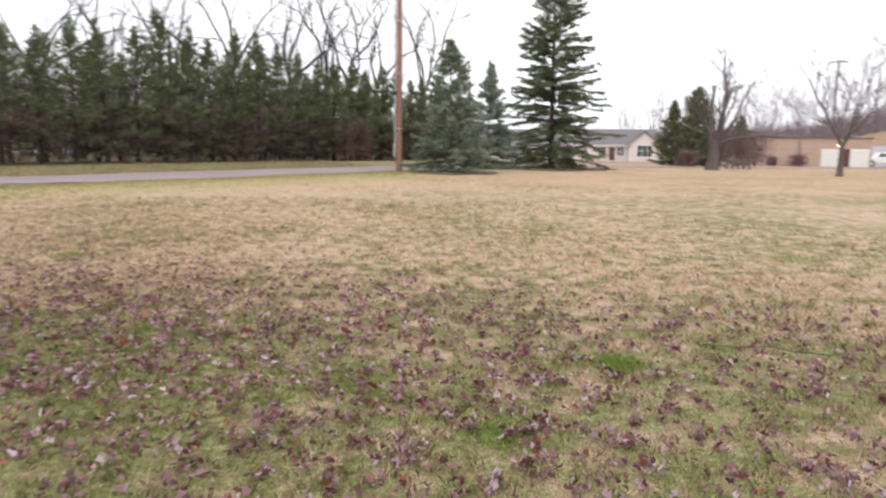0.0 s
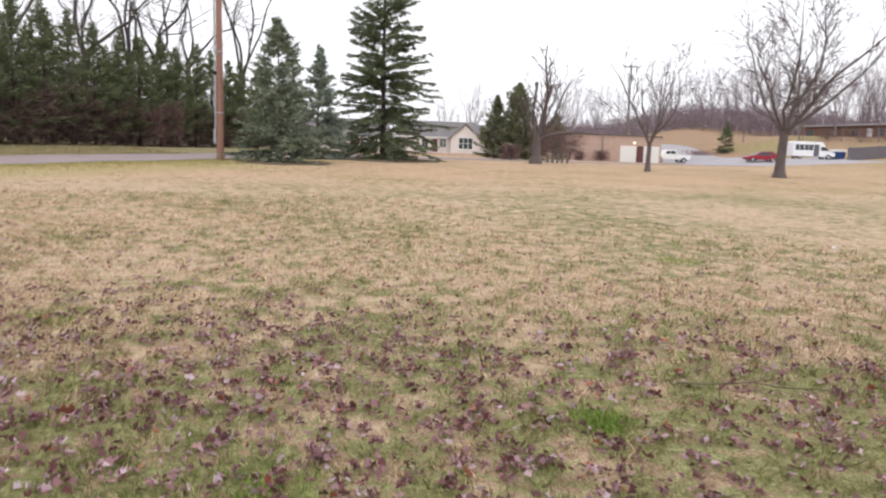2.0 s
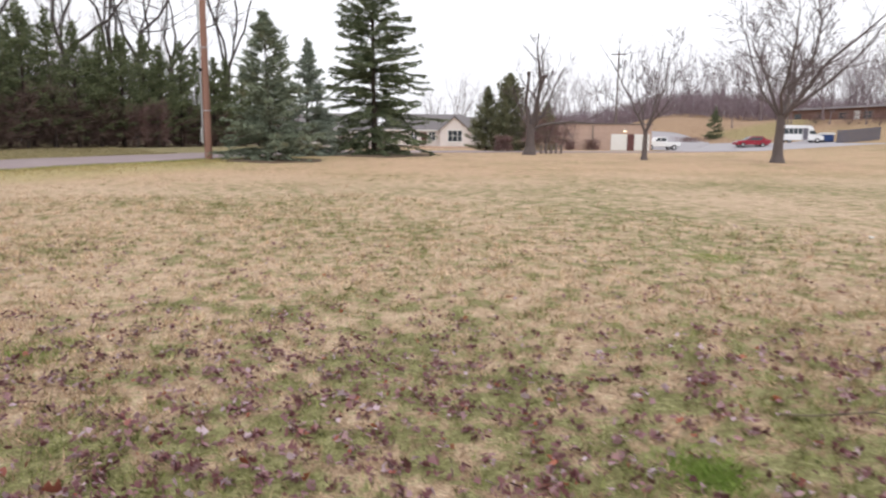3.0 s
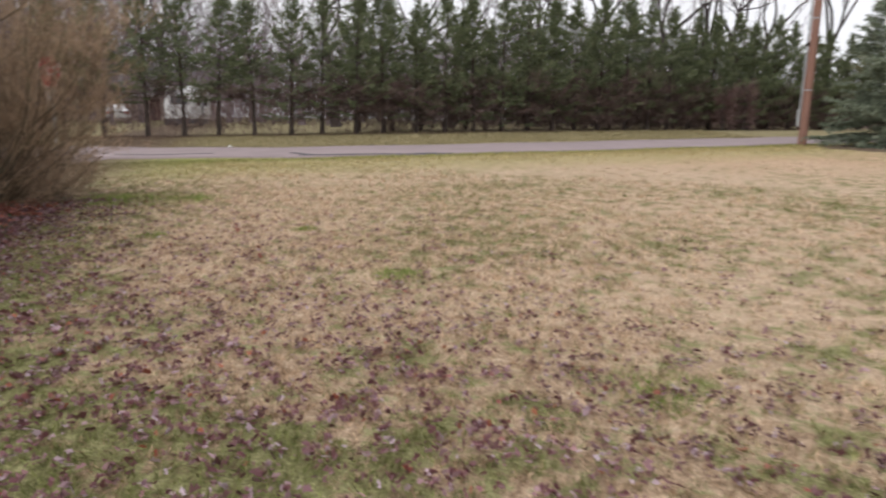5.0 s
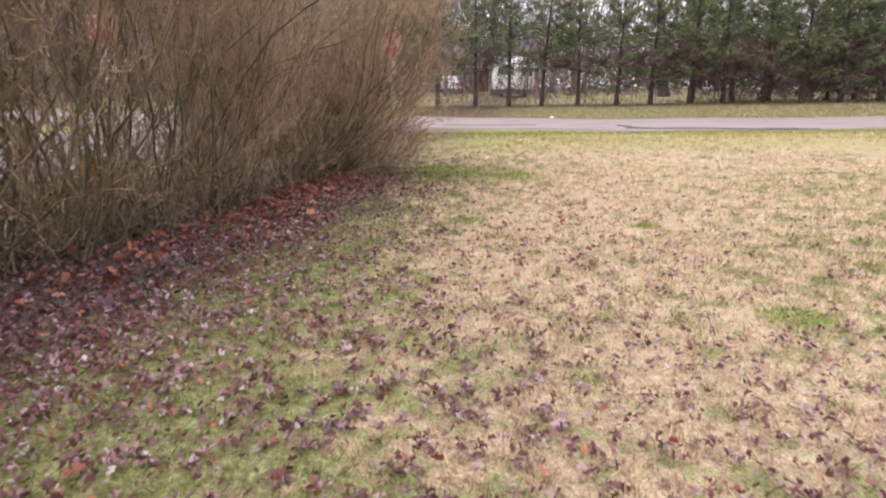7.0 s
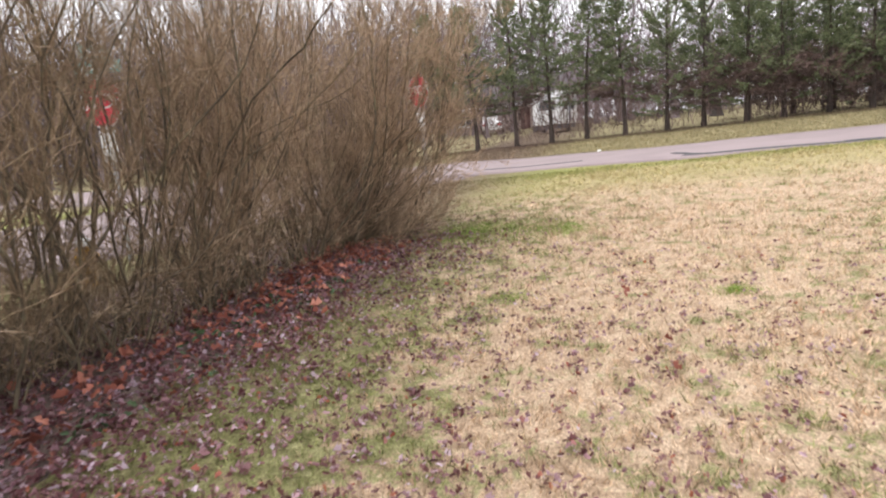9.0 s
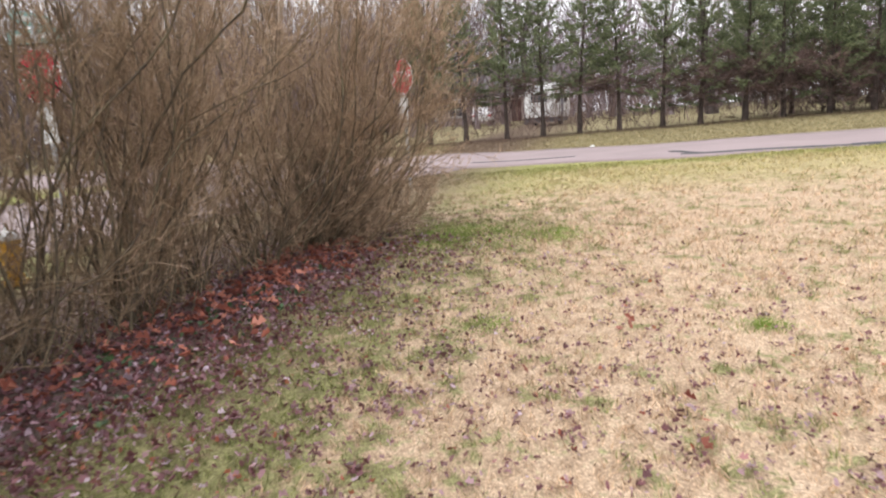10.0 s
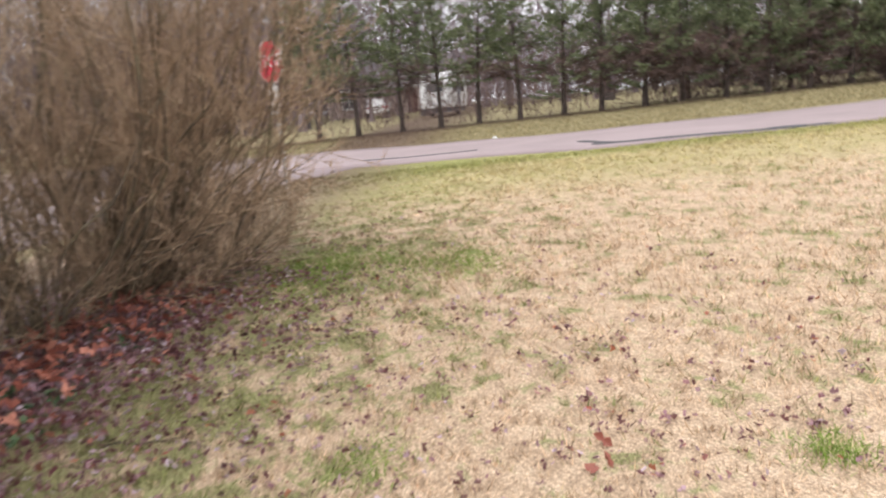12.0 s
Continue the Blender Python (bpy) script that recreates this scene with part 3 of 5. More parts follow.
needle_litter(0.45, 35.6, 2.6, "brown dropped needles with painted shade under the young spruce")
needle_litter(7.1, 43.8, 4.2, "brown dropped needles with painted shade under the tall spruce")

# the screen of pines beyond the lane: two staggered rows
R = np.random.default_rng(11)
GROUP = "row of pines beyond the lane"
LABEL = "dark green pine in a row, dead twigs low down"
kinds = [conifer("pine_tree", np.random.default_rng(40 + k), 8.2, place(0, -400 - 10 * k), LABEL, M_PINE, PINE | dict(reach=2.15 + 0.13 * k, dead=0.17 - 0.03 * k), GROUP) for k in range(4)]
kinds.append(conifer("pine_tree", np.random.default_rng(47), 8.2, place(0, -445), "thin green pine with a bare lower trunk", M_PINE, PINE | dict(clear=2.1, dead=0.04, reach=1.9, power=0.62, shoots=4.8, inner=0.22, uneven=(0.3, 1.25)), GROUP))
kinds.append(conifer("pine_tree", np.random.default_rng(48), 8.2, place(0, -455), "thin green pine with a bare lower trunk", M_PINE, PINE | dict(clear=0.9, dead=0.15, reach=2.1, power=0.7, shoots=4.8, inner=0.22, uneven=(0.3, 1.25)), GROUP))
first = set()


def stand(models, done, k, m):
    """The first time the model itself, then copies of it."""
    if k not in done:
        done.add(k)
        models[k].matrix_world = m
        bpy.context.view_layer.update()
    else:
        copy_thing(models[k], m).matrix_world = m


def off_lane(s, off):
    return ROAD_P[0] + ROAD_D[0] * s + ROAD_N[0] * off, ROAD_P[1] + ROAD_D[1] * s + ROAD_N[1] * off


for i in range(33):
    s = -8.1 + 1.645 * i + R.normal() * 0.07
    tall = np.interp(s, [-8, 2, 9, 24, 38, 46], [0.86, 0.9, 1.0, 0.97, 0.85, 0.76]) * R.uniform(0.9, 1.04)
    stand(kinds, first, 4 if s < 1.5 else 5 if s < 4.5 or (s < 11 and R.random() < 0.55) else int(R.integers(0, 4)), place(*off_lane(s, 12.2 + R.normal() * 0.1), R.random() * 6.28, R.uniform(0.92, 1.06), tall=tall))
for i in range(1, 20):
    s = 4.0 + 2.1 * i + R.normal() * 0.25
    tall = np.interp(s, [-8, 10, 24, 38], [0.9, 0.97, 0.95, 0.82]) * R.uniform(0.8, 1.03)
    stand(kinds, first, int(R.integers(4, 6)) if s < 13 else int(R.integers(0, 4)), place(*off_lane(s, 15.6 + R.normal() * 0.4), R.random() * 6.28, R.uniform(0.9, 1.05), tall=tall))

# ---- the bare hedge ----
SHRUB = dict(step=[0.26, 0.2, 0.2], wobble=0.18, lift=[0.08, 0.12, 0.13], tip=0.2, least=0.0021, bare=[0.04, 0.05, 0], children=[1.25, 1.05, 0], angle=0.64, shrink=0.32, thin=0.5)


def shrub(rng, m, label, o, tall=17, short=15, spray=1.35, arch=0.0, fine=2.0, twig=M_SHRUB):
    """Crooked stems from one foot that divide again and again into brushes of fine twigs; arch: how far they reach out along x."""
    sprig = o | dict(lift=[0.10, 0.12, 0.1], children=[2.6, 0, 0], shrink=0.4, bare=[0.1, 0, 0], wobble=0.22)
    stems, branches, twigs, tips = [], [], [], []
    for i in range(tall + short):
        segs = [[], [], []]
        a, rad = rng.random() * 6.283, abs(rng.normal()) * 0.3
        foot = np.array([math.cos(a) * rad, math.sin(a) * rad, 0])
        da = a + rng.normal() * 0.6
        if i < tall:
            lean = rng.uniform(0.05, 0.5)
            out = arch * rng.uniform(0.0, 1.5)
            limb(rng, segs, foot, (math.cos(da) * lean + out, math.sin(da) * lean, 1), rng.uniform(3.3, 5.0) / (1 + 0.3 * lean + 0.25 * out), rng.uniform(0.009, 0.019), 0, 2, o)
            branches += segs[1]
            twigs += segs[2]
            tips += segs[1] + segs[2] + segs[0][len(segs[0]) // 2:]
        else:
            lean = rng.uniform(0.2, 1.1)
            out = arch * rng.uniform(0.5, 6.0)
            limb(rng, segs, foot, (math.cos(da) * lean + out, math.sin(da) * lean, 1), rng.uniform(0.4, 1.1) * spray, rng.uniform(0.006, 0.010), 0, 1, sprig)
            branches += segs[1]
            tips += segs[1] + segs[1]
        stems.append(segs[0])
    root = thing("shrub", m, label, "shrub", "hedge of bare shrubs")
    for q in stems:
        link("stem", tubes("stem", q, 5), M_SHRUBSTEM, root)
    link("branchwork", tubes("branchwork", branches, 4), M_SHRUBBRANCH, root, kind="stuff")
    link("spray", tubes("spray", twigs, 3), M_SHRUB, root, kind="stuff")
    host = np.array(tips)
    host = np.repeat(host, rng.poisson(fine, len(host)), 0)
    n = len(host)
    base = host[:, 0:3] + (host[:, 3:6] - host[:, 0:3]) * rng.random((n, 1))
    d = host[:, 9:12] / np.linalg.norm(host[:, 9:12], axis=1, keepdims=True)
    way = d + rng.normal(size=(n, 3)) * 0.42 + np.array([0, 0, 0.3])
    link("twig_mass", blades("twig_mass", base, way, rng.uniform(0.05, 0.24, n), rng.uniform(0.003, 0.006, n)), twig, root, kind="stuff")
    return root


R = np.random.default_rng(3)
DENSE = "leafless brown twiggy shrub in a dense hedge"
bushes = [shrub(np.random.default_rng(60 + k), place(0, -420 - 8 * k), DENSE, SHRUB) for k in range(2)]
bushes += [shrub(np.random.default_rng(63 + k), place(0, -440 - 8 * k), "leafless brown shrub with open crooked dark stems", SHRUB | dict(bare=[0.15, 0.08, 0], children=[1.3, 1.05, 0], wobble=0.19), 13, 24, 1.0, twig=M_SHRUBBRANCH) for k in range(2)]
bushes.append(shrub(np.random.default_rng(66), place(0, -460), "leafless brown shrub arching outwards at the hedge's end", SHRUB | dict(lift=[0.045, 0.08, 0.12], angle=0.75, wobble=0.175), 20, 20, 1.7, 0.72, 3.3))
used = set()
spots = [(s + R.normal() * 0.08, np.interp(s, [-4, -1.5, 0.3, 4], [1.6, 1.1, 0.55, 0.4]) + R.normal() * 0.08) for s in (*np.arange(-5.0, 0.9, 0.66), *np.arange(1.2, 4.5, 1.06))] + [(2.5, 1.3), (0.2, 1.5), (-0.8, 1.9), (-1.7, 1.7), (-2.6, 2.2), (-3.6, 2.4)]
ends = [(4.95, 0.2, 0.78), (5.45, 0.38, 1.0), (5.0, 1.0, 1.7), (4.3, 0.12, 0.72), (4.7, 0.7, 0.95)]
for i, (s, back, *aim) in enumerate(spots + ends):
    x = HEDGE_P[0] + HEDGE_D[0] * s - HEDGE_D[1] * back
    y = HEDGE_P[1] + HEDGE_D[1] * s + HEDGE_D[0] * back
    turn = aim[0] if aim else R.random() * 6.28
    kind = 4 if aim else int(R.integers(0, 2)) + (2 if s < 0.9 else 0)
    stand(bushes, used, kind, place(x, y, turn, R.uniform(0.97, 1.1), tall=1.22 if kind in (2, 3) else 1.1))

rng = np.random.default_rng(77)
n = 8200
s, back = 4.6 - 9.8 * rng.random(n), np.abs(rng.normal(size=n)) * 0.75
s[3600:] = np.minimum(s[3600:], 0.6 - 4.5 * rng.random(n - 3600))
back += np.interp(s, [-4, -1.5, 0.3, 4], [1.0, 0.6, 0.15, 0.05])
x, y = HEDGE_P[0] + HEDGE_D[0] * s - HEDGE_D[1] * back, HEDGE_P[1] + HEDGE_D[1] * s + HEDGE_D[0] * back
base = np.column_stack([x, y, land(x, y) + rng.random(n) ** 1.3 * np.where(np.arange(n) < 5200, 1.0, 2.6)])
tangle = blades("tangled_twigs", base, rng.normal(size=(n, 3)) * 0.6 + np.array([0, 0, 0.75]), rng.uniform(0.25, 0.9, n), rng.uniform(0.005, 0.011, n))
tagged(link("tangled_twigs", tangle, M_SHRUBBRANCH), "tangle of thin brown twigs low in the hedge", "brush", kind="stuff")

# ---- bare trees on the lawn ----
BARE2 = BARE | dict(step=[0.8, 0.5, 0.35, 0.3, 0.2], children=[1.4, 1.5, 1.5, 0.9, 0], least=0.0115, tip=0.1, wobble=0.11, lift=[0.06, 0.05, 0.03, 0.0, 0], angle=0.7, bare=[0.05, 0.1, 0.1, 0.1, 0], shrink=0.48)
bare_tree("bare_tree", np.random.default_rng(87), 12.8, 0.29, 2.8, 7, 0.75, BARE2 | dict(children=[1.2, 1.5, 1.6, 0.9, 0], wobble=0.14, lift=[0.07, 0.06, 0.03, 0, 0]), place(29.6, 34.8), "big leafless grey tree with many rising limbs on the lawn", deep=3, stout=(0.32, 0.5))
bare_tree("bare_tree", np.random.default_rng(71), 8.2, 0.16, 1.7, 6, 0.75, BARE2 | dict(wobble=0.15), place(22.5, 37.8), "small leafless tree with crooked spreading limbs on the lawn", deep=3)


def pollard(m):
    """An old tree with cut-off limbs on one side and live ones on the other."""
    rng = np.random.default_rng(72)
    root = thing("pollarded_tree", m, "old leafless tree with sawn-off limbs and a pale trunk", "tree")
    trunk = [(0, 0, 0, 0.05, 0, 0.6, 0, 0, 1, 0, 0, 1, 0.5, 0.36), (0.05, 0, 0.6, 0.05, 0, 2.1, 0, 0, 1, 0, 0, 1, 0.33, 0.24)]
    link("trunk", tubes("trunk", trunk, 12), M_GREYBARK, root)
    for a, b, c, r in (((-0.1, 0, 1.8), (-0.32, 0.05, 3.7), (-0.2, 0, 5.6), 0.13), ((0.1, 0, 1.9), (0.5, 0.1, 3.7), (1.05, 0.2, 5.4), 0.12), ((-0.15, 0.1, 1.9), (-0.65, 0.2, 3.2), (-1.25, 0.3, 4.6), 0.06)):
        a, b, c = map(np.array, (a, b, c))
        k = b + (c - b) * 0.8 + np.array([0.05, 0, 0])
        stump = [(*a, *b, *(b - a), *(c - a), r, r * 0.85), (*b, *k, *(c - a), *(c - b), r * 0.85, r * 0.7), (*k, *c, *(c - b), *(c - k), r * 0.7, r * 1.1), (*c, *(c + (c - b) * 0.04), *(c - k), *(c - k), r * 1.1, 0.01)]
        link("cut_limb", tubes("cut_limb", stump, 9), M_GREYBARK, root)
    segs = [[] for _ in range(4)]
    for d, ln, r in (((0.6, 0, 1), 6.6, 0.17), ((0.8, 0.3, 1), 5.4, 0.13), ((0.25, -0.4, 1), 4.6, 0.09), ((1.15, -0.2, 1), 5.2, 0.13), ((-0.6, 0.4, 1), 3.6, 0.06), ((0.1, 0.3, 1), 4.4, 0.07)):
        limb(rng, segs, (0.1, 0, 1.7), d, ln, r, 0, 3, BARE2 | dict(wobble=0.16, tip=0.2, least=0.013, children=[1.6, 1.7, 1.6, 0, 0]))
    link("branchwork", tubes("branchwork", segs[0] + segs[1], 7), M_GREYBARK, root, kind="stuff")
    link("twig_mass", tubes("twig_mass", segs[2] + segs[3], 3), M_TWIG, root, kind="stuff")


pollard(place(18.2, 45.2))

# ---- far trees ----
R = np.random.default_rng(5)
FAR = BARE | dict(step=[1.2, 0.9, 0.7, 0.5, 0.3], least=0.012, children=[1.0, 1.0, 0.55, 0, 0])
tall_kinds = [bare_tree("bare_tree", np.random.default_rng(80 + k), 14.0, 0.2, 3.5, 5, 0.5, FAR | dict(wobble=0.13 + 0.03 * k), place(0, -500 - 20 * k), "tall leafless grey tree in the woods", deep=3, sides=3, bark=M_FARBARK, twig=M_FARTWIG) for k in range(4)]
for k in tall_kinds:
    tagged(k, group="leafless woods")
done = set()
for i in range(40):
    s, off = -30 + 2.0 * i + R.normal() * 0.8, R.uniform(21, 40)
    if -10 < s < 3 and off < 31:
        off += 12
    stand(tall_kinds, done, int(R.integers(0, 4)), place(*off_lane(s, off), R.random() * 6.28, R.uniform(0.75, 1.1)))
for i in range(76):
    bearing = R.uniform(-0.02, 0.92)
    dist = R.uniform(170, 225) if bearing > 0.3 else R.uniform(180, 240)
    stand(tall_kinds, done, int(R.integers(0, 4)), place(dist * math.sin(bearing), dist * math.cos(bearing), R.random() * 6.28, R.uniform(0.9, 1.5) if bearing > 0.25 else 0.75))
for i in range(46):
    stand(tall_kinds, done, int(R.integers(0, 4)), place(R.uniform(-80, -42), R.uniform(-25, 34), R.random() * 6.28, R.uniform(0.6, 0.9)))


def thicket(name, spots, high, label, material, wide=0.03):
    """Tangled brush: many leaning rods."""
    rng = np.random.default_rng(9)
    spots = np.asarray(spots)
    n = len(spots)
    base = np.column_stack([spots, land(spots[:, 0], spots[:, 1])])
    base[:, 2] += rng.random(n) ** 1.5 * high * 0.6
    way = rng.normal(size=(n, 3)) * 0.5 + np.array([0, 0, 1.0])
    ob = link(name, blades(name, base, way, rng.uniform(0.3, 1.0, n) * high * 0.7, rng.uniform(0.5, 1.2, n) * wide), material)
    return tagged(ob, label, "brush", kind="stuff")


n = 9000
ss, oo = R.uniform(-12, 48, n), 14.2 + np.abs(R.normal(size=n)) * 5
keep = R.random(n) < np.interp(ss, [4, 8, 16, 20], [0.12, 0.35, 0.45, 1.0])
thicket("brush_thicket", np.column_stack(off_lane(ss, oo))[keep], 5.0, "dark brown brush behind the pine row", M_DEADTWIG, 0.055)
n = 26000
be, di = R.uniform(0.36, 0.95, n), R.uniform(166, 205, n)
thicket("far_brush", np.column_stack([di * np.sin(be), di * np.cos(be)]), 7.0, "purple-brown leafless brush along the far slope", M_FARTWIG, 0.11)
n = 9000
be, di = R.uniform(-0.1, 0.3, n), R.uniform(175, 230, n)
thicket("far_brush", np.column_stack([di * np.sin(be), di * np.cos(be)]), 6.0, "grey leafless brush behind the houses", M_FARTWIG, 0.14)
n = 24000
thicket("far_brush", np.column_stack([R.uniform(-100, -52, n), R.uniform(-35, 60, n)]), 17.0, "grey-brown leafless brush beyond the side street", M_TWIG, 0.085)


def brown_bush(x, y, wide, high, seed, label):
    """A small clipped bush, all twigs."""
    rng = np.random.default_rng(seed)
    n = 2600
    v = rng.normal(size=(n, 3))
    v /= np.linalg.norm(v, axis=1, keepdims=True)
    base = np.sign(v) * np.abs(v) ** 0.6 * np.array([wide / 2, wide / 2, high / 2]) * rng.uniform(0.2, 0.95, (n, 1)) * (1 + 0.12 * np.sin(v[:, :1] * 7 + seed)) + np.array([0, 0, high / 2])
    way = v + np.array([0, 0, 0.7]) + rng.normal(size=(n, 3)) * 0.4
    root = thing("bush", place(x, y), label, "bush", "brown bushes")
    link("twig_mass", blades("twig_mass", base, way, rng.uniform(0.15, 0.4, n), rng.uniform(0.015, 0.035, n)), M_REDTWIG, root, kind="stuff")
    rods = [(0, 0, 0, *(v[i] * np.array([wide, wide, 0]) * 0.25 + np.array([0, 0, high * 0.7])), 0, 0, 1, *(v[i] * 0.3 + np.array([0, 0, 1])), 0.03, 0.01) for i in range(9)]
    for rod in rods:
        link("stem", tubes("stem", [rod], 5), M_GREYBARK, root)


M_REDTWIG = island("reddish_twigs", [(0.0, (0.12, 0.072, 0.066)), (0.6, (0.24, 0.15, 0.14)), (1.0, (0.38, 0.27, 0.25))], 0.9)
for k, (x, y, w, h) in enumerate(((19.35, 52.9, 1.5, 1.3), (43.9, 82.6, 2.1, 1.5), (41.3, 83.8, 0.9, 1.2), (24.5, 56.0, 3.4, 3.2), (26.8, 57.5, 3.0, 2.6), (22.8, 55.0, 2.2, 3.6), (75.0, 104.0, 6.0, 1.0), (97.5, 99.0, 4.0, 2.2), (98.5, 93.0, 4.5, 2.6), (99.5, 88.0, 4.0, 2.4))):
    brown_bush(x, y, w, h, 200 + k, "leafless reddish-brown bush by the lawn's far edge")
for k in range(2):
    brown_bush(*off_lane(28.0 + k * 1.7, 11.0), 1.5, 2.8 + 0.4 * k, 230 + k, "leafless reddish bush in front of the pines")
n = 3000
ss = 38 - 46 * R.random(n) ** 1.4
thicket("low_brush", np.column_stack(off_lane(R.uniform(6, 46, 5500), 14.2 + R.normal(size=5500) * 0.8)), 3.4, "tangled dead brush filling the pine row", M_DEADTWIG, 0.032)
thicket("low_brush", np.column_stack(off_lane(R.uniform(-7, 3, 800), R.uniform(13, 24, 800))), 3.6, "thin mauve brush behind the end of the pine row", M_DEADTWIG, 0.03)
thicket("low_brush", np.column_stack(off_lane(ss, 12.3 + R.normal(size=n) * 0.7)), 1.3, "thin brown brush between the pine trunks", M_DEADTWIG, 0.025)

# ---- big crooked trees behind the pines ----
CROOKED = BARE | dict(step=[1.0, 0.7, 0.5, 0.4, 0.3], wobble=0.2, lift=[0.05, 0.05, 0.03, 0, 0], tip=0.22, least=0.02, bare=[0.2, 0.15, 0.1, 0, 0], children=[0.55, 0.7, 0.6, 0, 0], angle=0.7, shrink=0.5, thin=0.6)
crooked = [bare_tree("bare_tree", np.random.default_rng(90 + k), 17.0, 0.3, 6.5, 4, 0.45, CROOKED, place(0, -600 - 20 * k), "tall crooked leafless tree rising behind the pines", deep=3, sides=6, bark=M_CONTRASTBARK) for k in range(3)]
got = set()
for k, (x, y, size) in enumerate(((-23.5, 43.5, 0.8), (-19.4, 48.4, 0.85), (-16.0, 51.5, 0.95), (-12.9, 56.0, 1.0), (-10.4, 59.0, 1.05), (-7.9, 62.0, 1.05), (-5.8, 60.5, 0.95), (-2.0, 64.0, 1.0), (-30.5, 40.0, 0.9), (-43.5, 37.0, 0.95), (-46.0, 29.0, 0.8), (-28.0, 47.0, 0.85))):
    stand(crooked, got, k % 3, place(x, y, k * 2.4, size))

# taller mauve trees along the crest and behind the long building
for k in range(26):
    bearing, dist = R.uniform(0.42, 0.8), R.uniform(172, 205)
    stand(tall_kinds, done, k % 4, place(dist * math.sin(bearing), dist * math.cos(bearing), k * 2.3, R.uniform(0.9, 1.4)))
for k in range(22):
    bearing, dist = R.uniform(0.74, 0.95), R.uniform(142, 165)
    stand(tall_kinds, done, k % 4, place(dist * math.sin(bearing), dist * math.cos(bearing), k * 2.3, R.uniform(0.8, 1.15)))

# leafless trees on the bank before the long building
for k, (x, y, size) in enumerate(((98.0, 96.5, 0.55), (99.5, 90.5, 0.6), (96.0, 103.0, 0.6), (108.0, 99.0, 0.8), (112.0, 92.0, 0.85), (110.0, 84.0, 0.9), (100.5, 84.5, 0.55), (90.5, 112.0, 0.6))):
    stand(tall_kinds, done, k % 4, place(x, y, k * 1.7, size))
for k in range(24):
    stand(tall_kinds, done, k % 4, place(R.uniform(106, 140), R.uniform(70, 125), k * 2.1, R.uniform(0.95, 1.4)))
n = 14000
ss = R.uniform(-30, 52, n)
ss = ss[(ss < -14) | (ss > -1)]
thicket("far_brush", np.column_stack(off_lane(ss, R.uniform(30, 48, len(ss)))), 10.0, "leafless brush behind the pine row, its colour lightened as haze", M_FARTWIG, 0.07)

# ---- grass ----
def grass(name, xy, length, width, up, material, label):
    n = len(xy)
    rng = np.random.default_rng(len(xy))
    base = np.column_stack([xy, land(xy[:, 0], xy[:, 1]) - 0.004])
    way = np.column_stack([rng.normal(size=(n, 2)), up * rng.uniform(0.3, 1.6, n)])
    ob = link(name, blades(name, base, way, length, width), material)
    return tagged(ob, label, "grass", kind="stuff")


R = np.random.default_rng(8)
n = 150000
xy = np.column_stack([R.uniform(-16, 13, n), R.uniform(0.2, 19, n)])
# distance from the line of the walk
wx, wy = -6.8, 8.0
t = np.clip((xy[:, 0] * wx + xy[:, 1] * wy) / (wx * wx + wy * wy), 0, 1)
dist = np.hypot(xy[:, 0] - t * wx, xy[:, 1] - t * wy)
lawn_side = (xy[:, 0] - HEDGE_P[0]) * HEDGE_D[1] - (xy[:, 1] - HEDGE_P[1]) * HEDGE_D[0]
along = (xy[:, 0] - HEDGE_P[0]) * HEDGE_D[0] + (xy[:, 1] - HEDGE_P[1]) * HEDGE_D[1]
across = (xy[:, 0] - ROAD_P[0]) * ROAD_N[0] + (xy[:, 1] - ROAD_P[1]) * ROAD_N[1]
keep = (R.random(n) < np.exp(-np.maximum(0, dist - 3.0) / 4.0)) & ((lawn_side > 0.62 + 0.15 * np.sin(xy[:, 1] * 5)) | (along > 6.3)) & (across < -0.15) & (dist < 14)
xy, dist = xy[keep], dist[keep]
# each clump lies over one way
per = 7
lay = np.repeat(R.normal(size=(len(xy), 2)) * 0.8, per, 0)
size = np.repeat(R.uniform(0.5, 1.5, len(xy)) * (1 + np.maximum(0, dist - 3) * 0.06), per)
xy = np.repeat(xy, per, 0) + R.normal(size=(len(xy) * per, 2)) * 0.022 * size[:, None]
n = len(xy)
base = np.column_stack([xy, land(xy[:, 0], xy[:, 1]) - 0.004])
way = np.column_stack([lay * 0.6 + R.normal(size=(n, 2)) * 0.55, R.uniform(0.25, 2.0, n)])
tagged(link("grass", blades("grass", base, way, R.uniform(0.03, 0.07, n) * size, R.uniform(0.0045, 0.009, n) * size), M_BLADE), "short matted straw and green lawn grass", "grass", kind="stuff")

# tufts on the far verge
n = 18000
s, o = R.uniform(-14, 26, n), R.uniform(5.75, 12.5, n)
s, o = np.repeat(s, 4) + R.normal(size=4 * n) * 0.05, np.repeat(o, 4) + R.normal(size=4 * n) * 0.05
xy = np.column_stack([ROAD_P[0] + ROAD_D[0] * s + ROAD_N[0] * o, ROAD_P[1] + ROAD_D[1] * s + ROAD_N[1] * o])
clear = np.min([np.hypot(xy[:, 0] - px, xy[:, 1] - py) for px, py in spline(LANE[3:10], 1.2)], axis=0) > ROAD_W / 2 + 0.25
xy = xy[clear]
n = len(xy)
base = np.column_stack([xy, land(xy[:, 0], xy[:, 1]) - 0.004])
tagged(link("grass", blades("grass", base, np.column_stack([R.normal(size=(n, 2)), R.uniform(0.4, 1.6, n)]), R.uniform(0.07, 0.16, n), R.uniform(0.015, 0.03, n)), M_BLADE), "rough grass on the verge beyond the lane", "grass", kind="stuff")

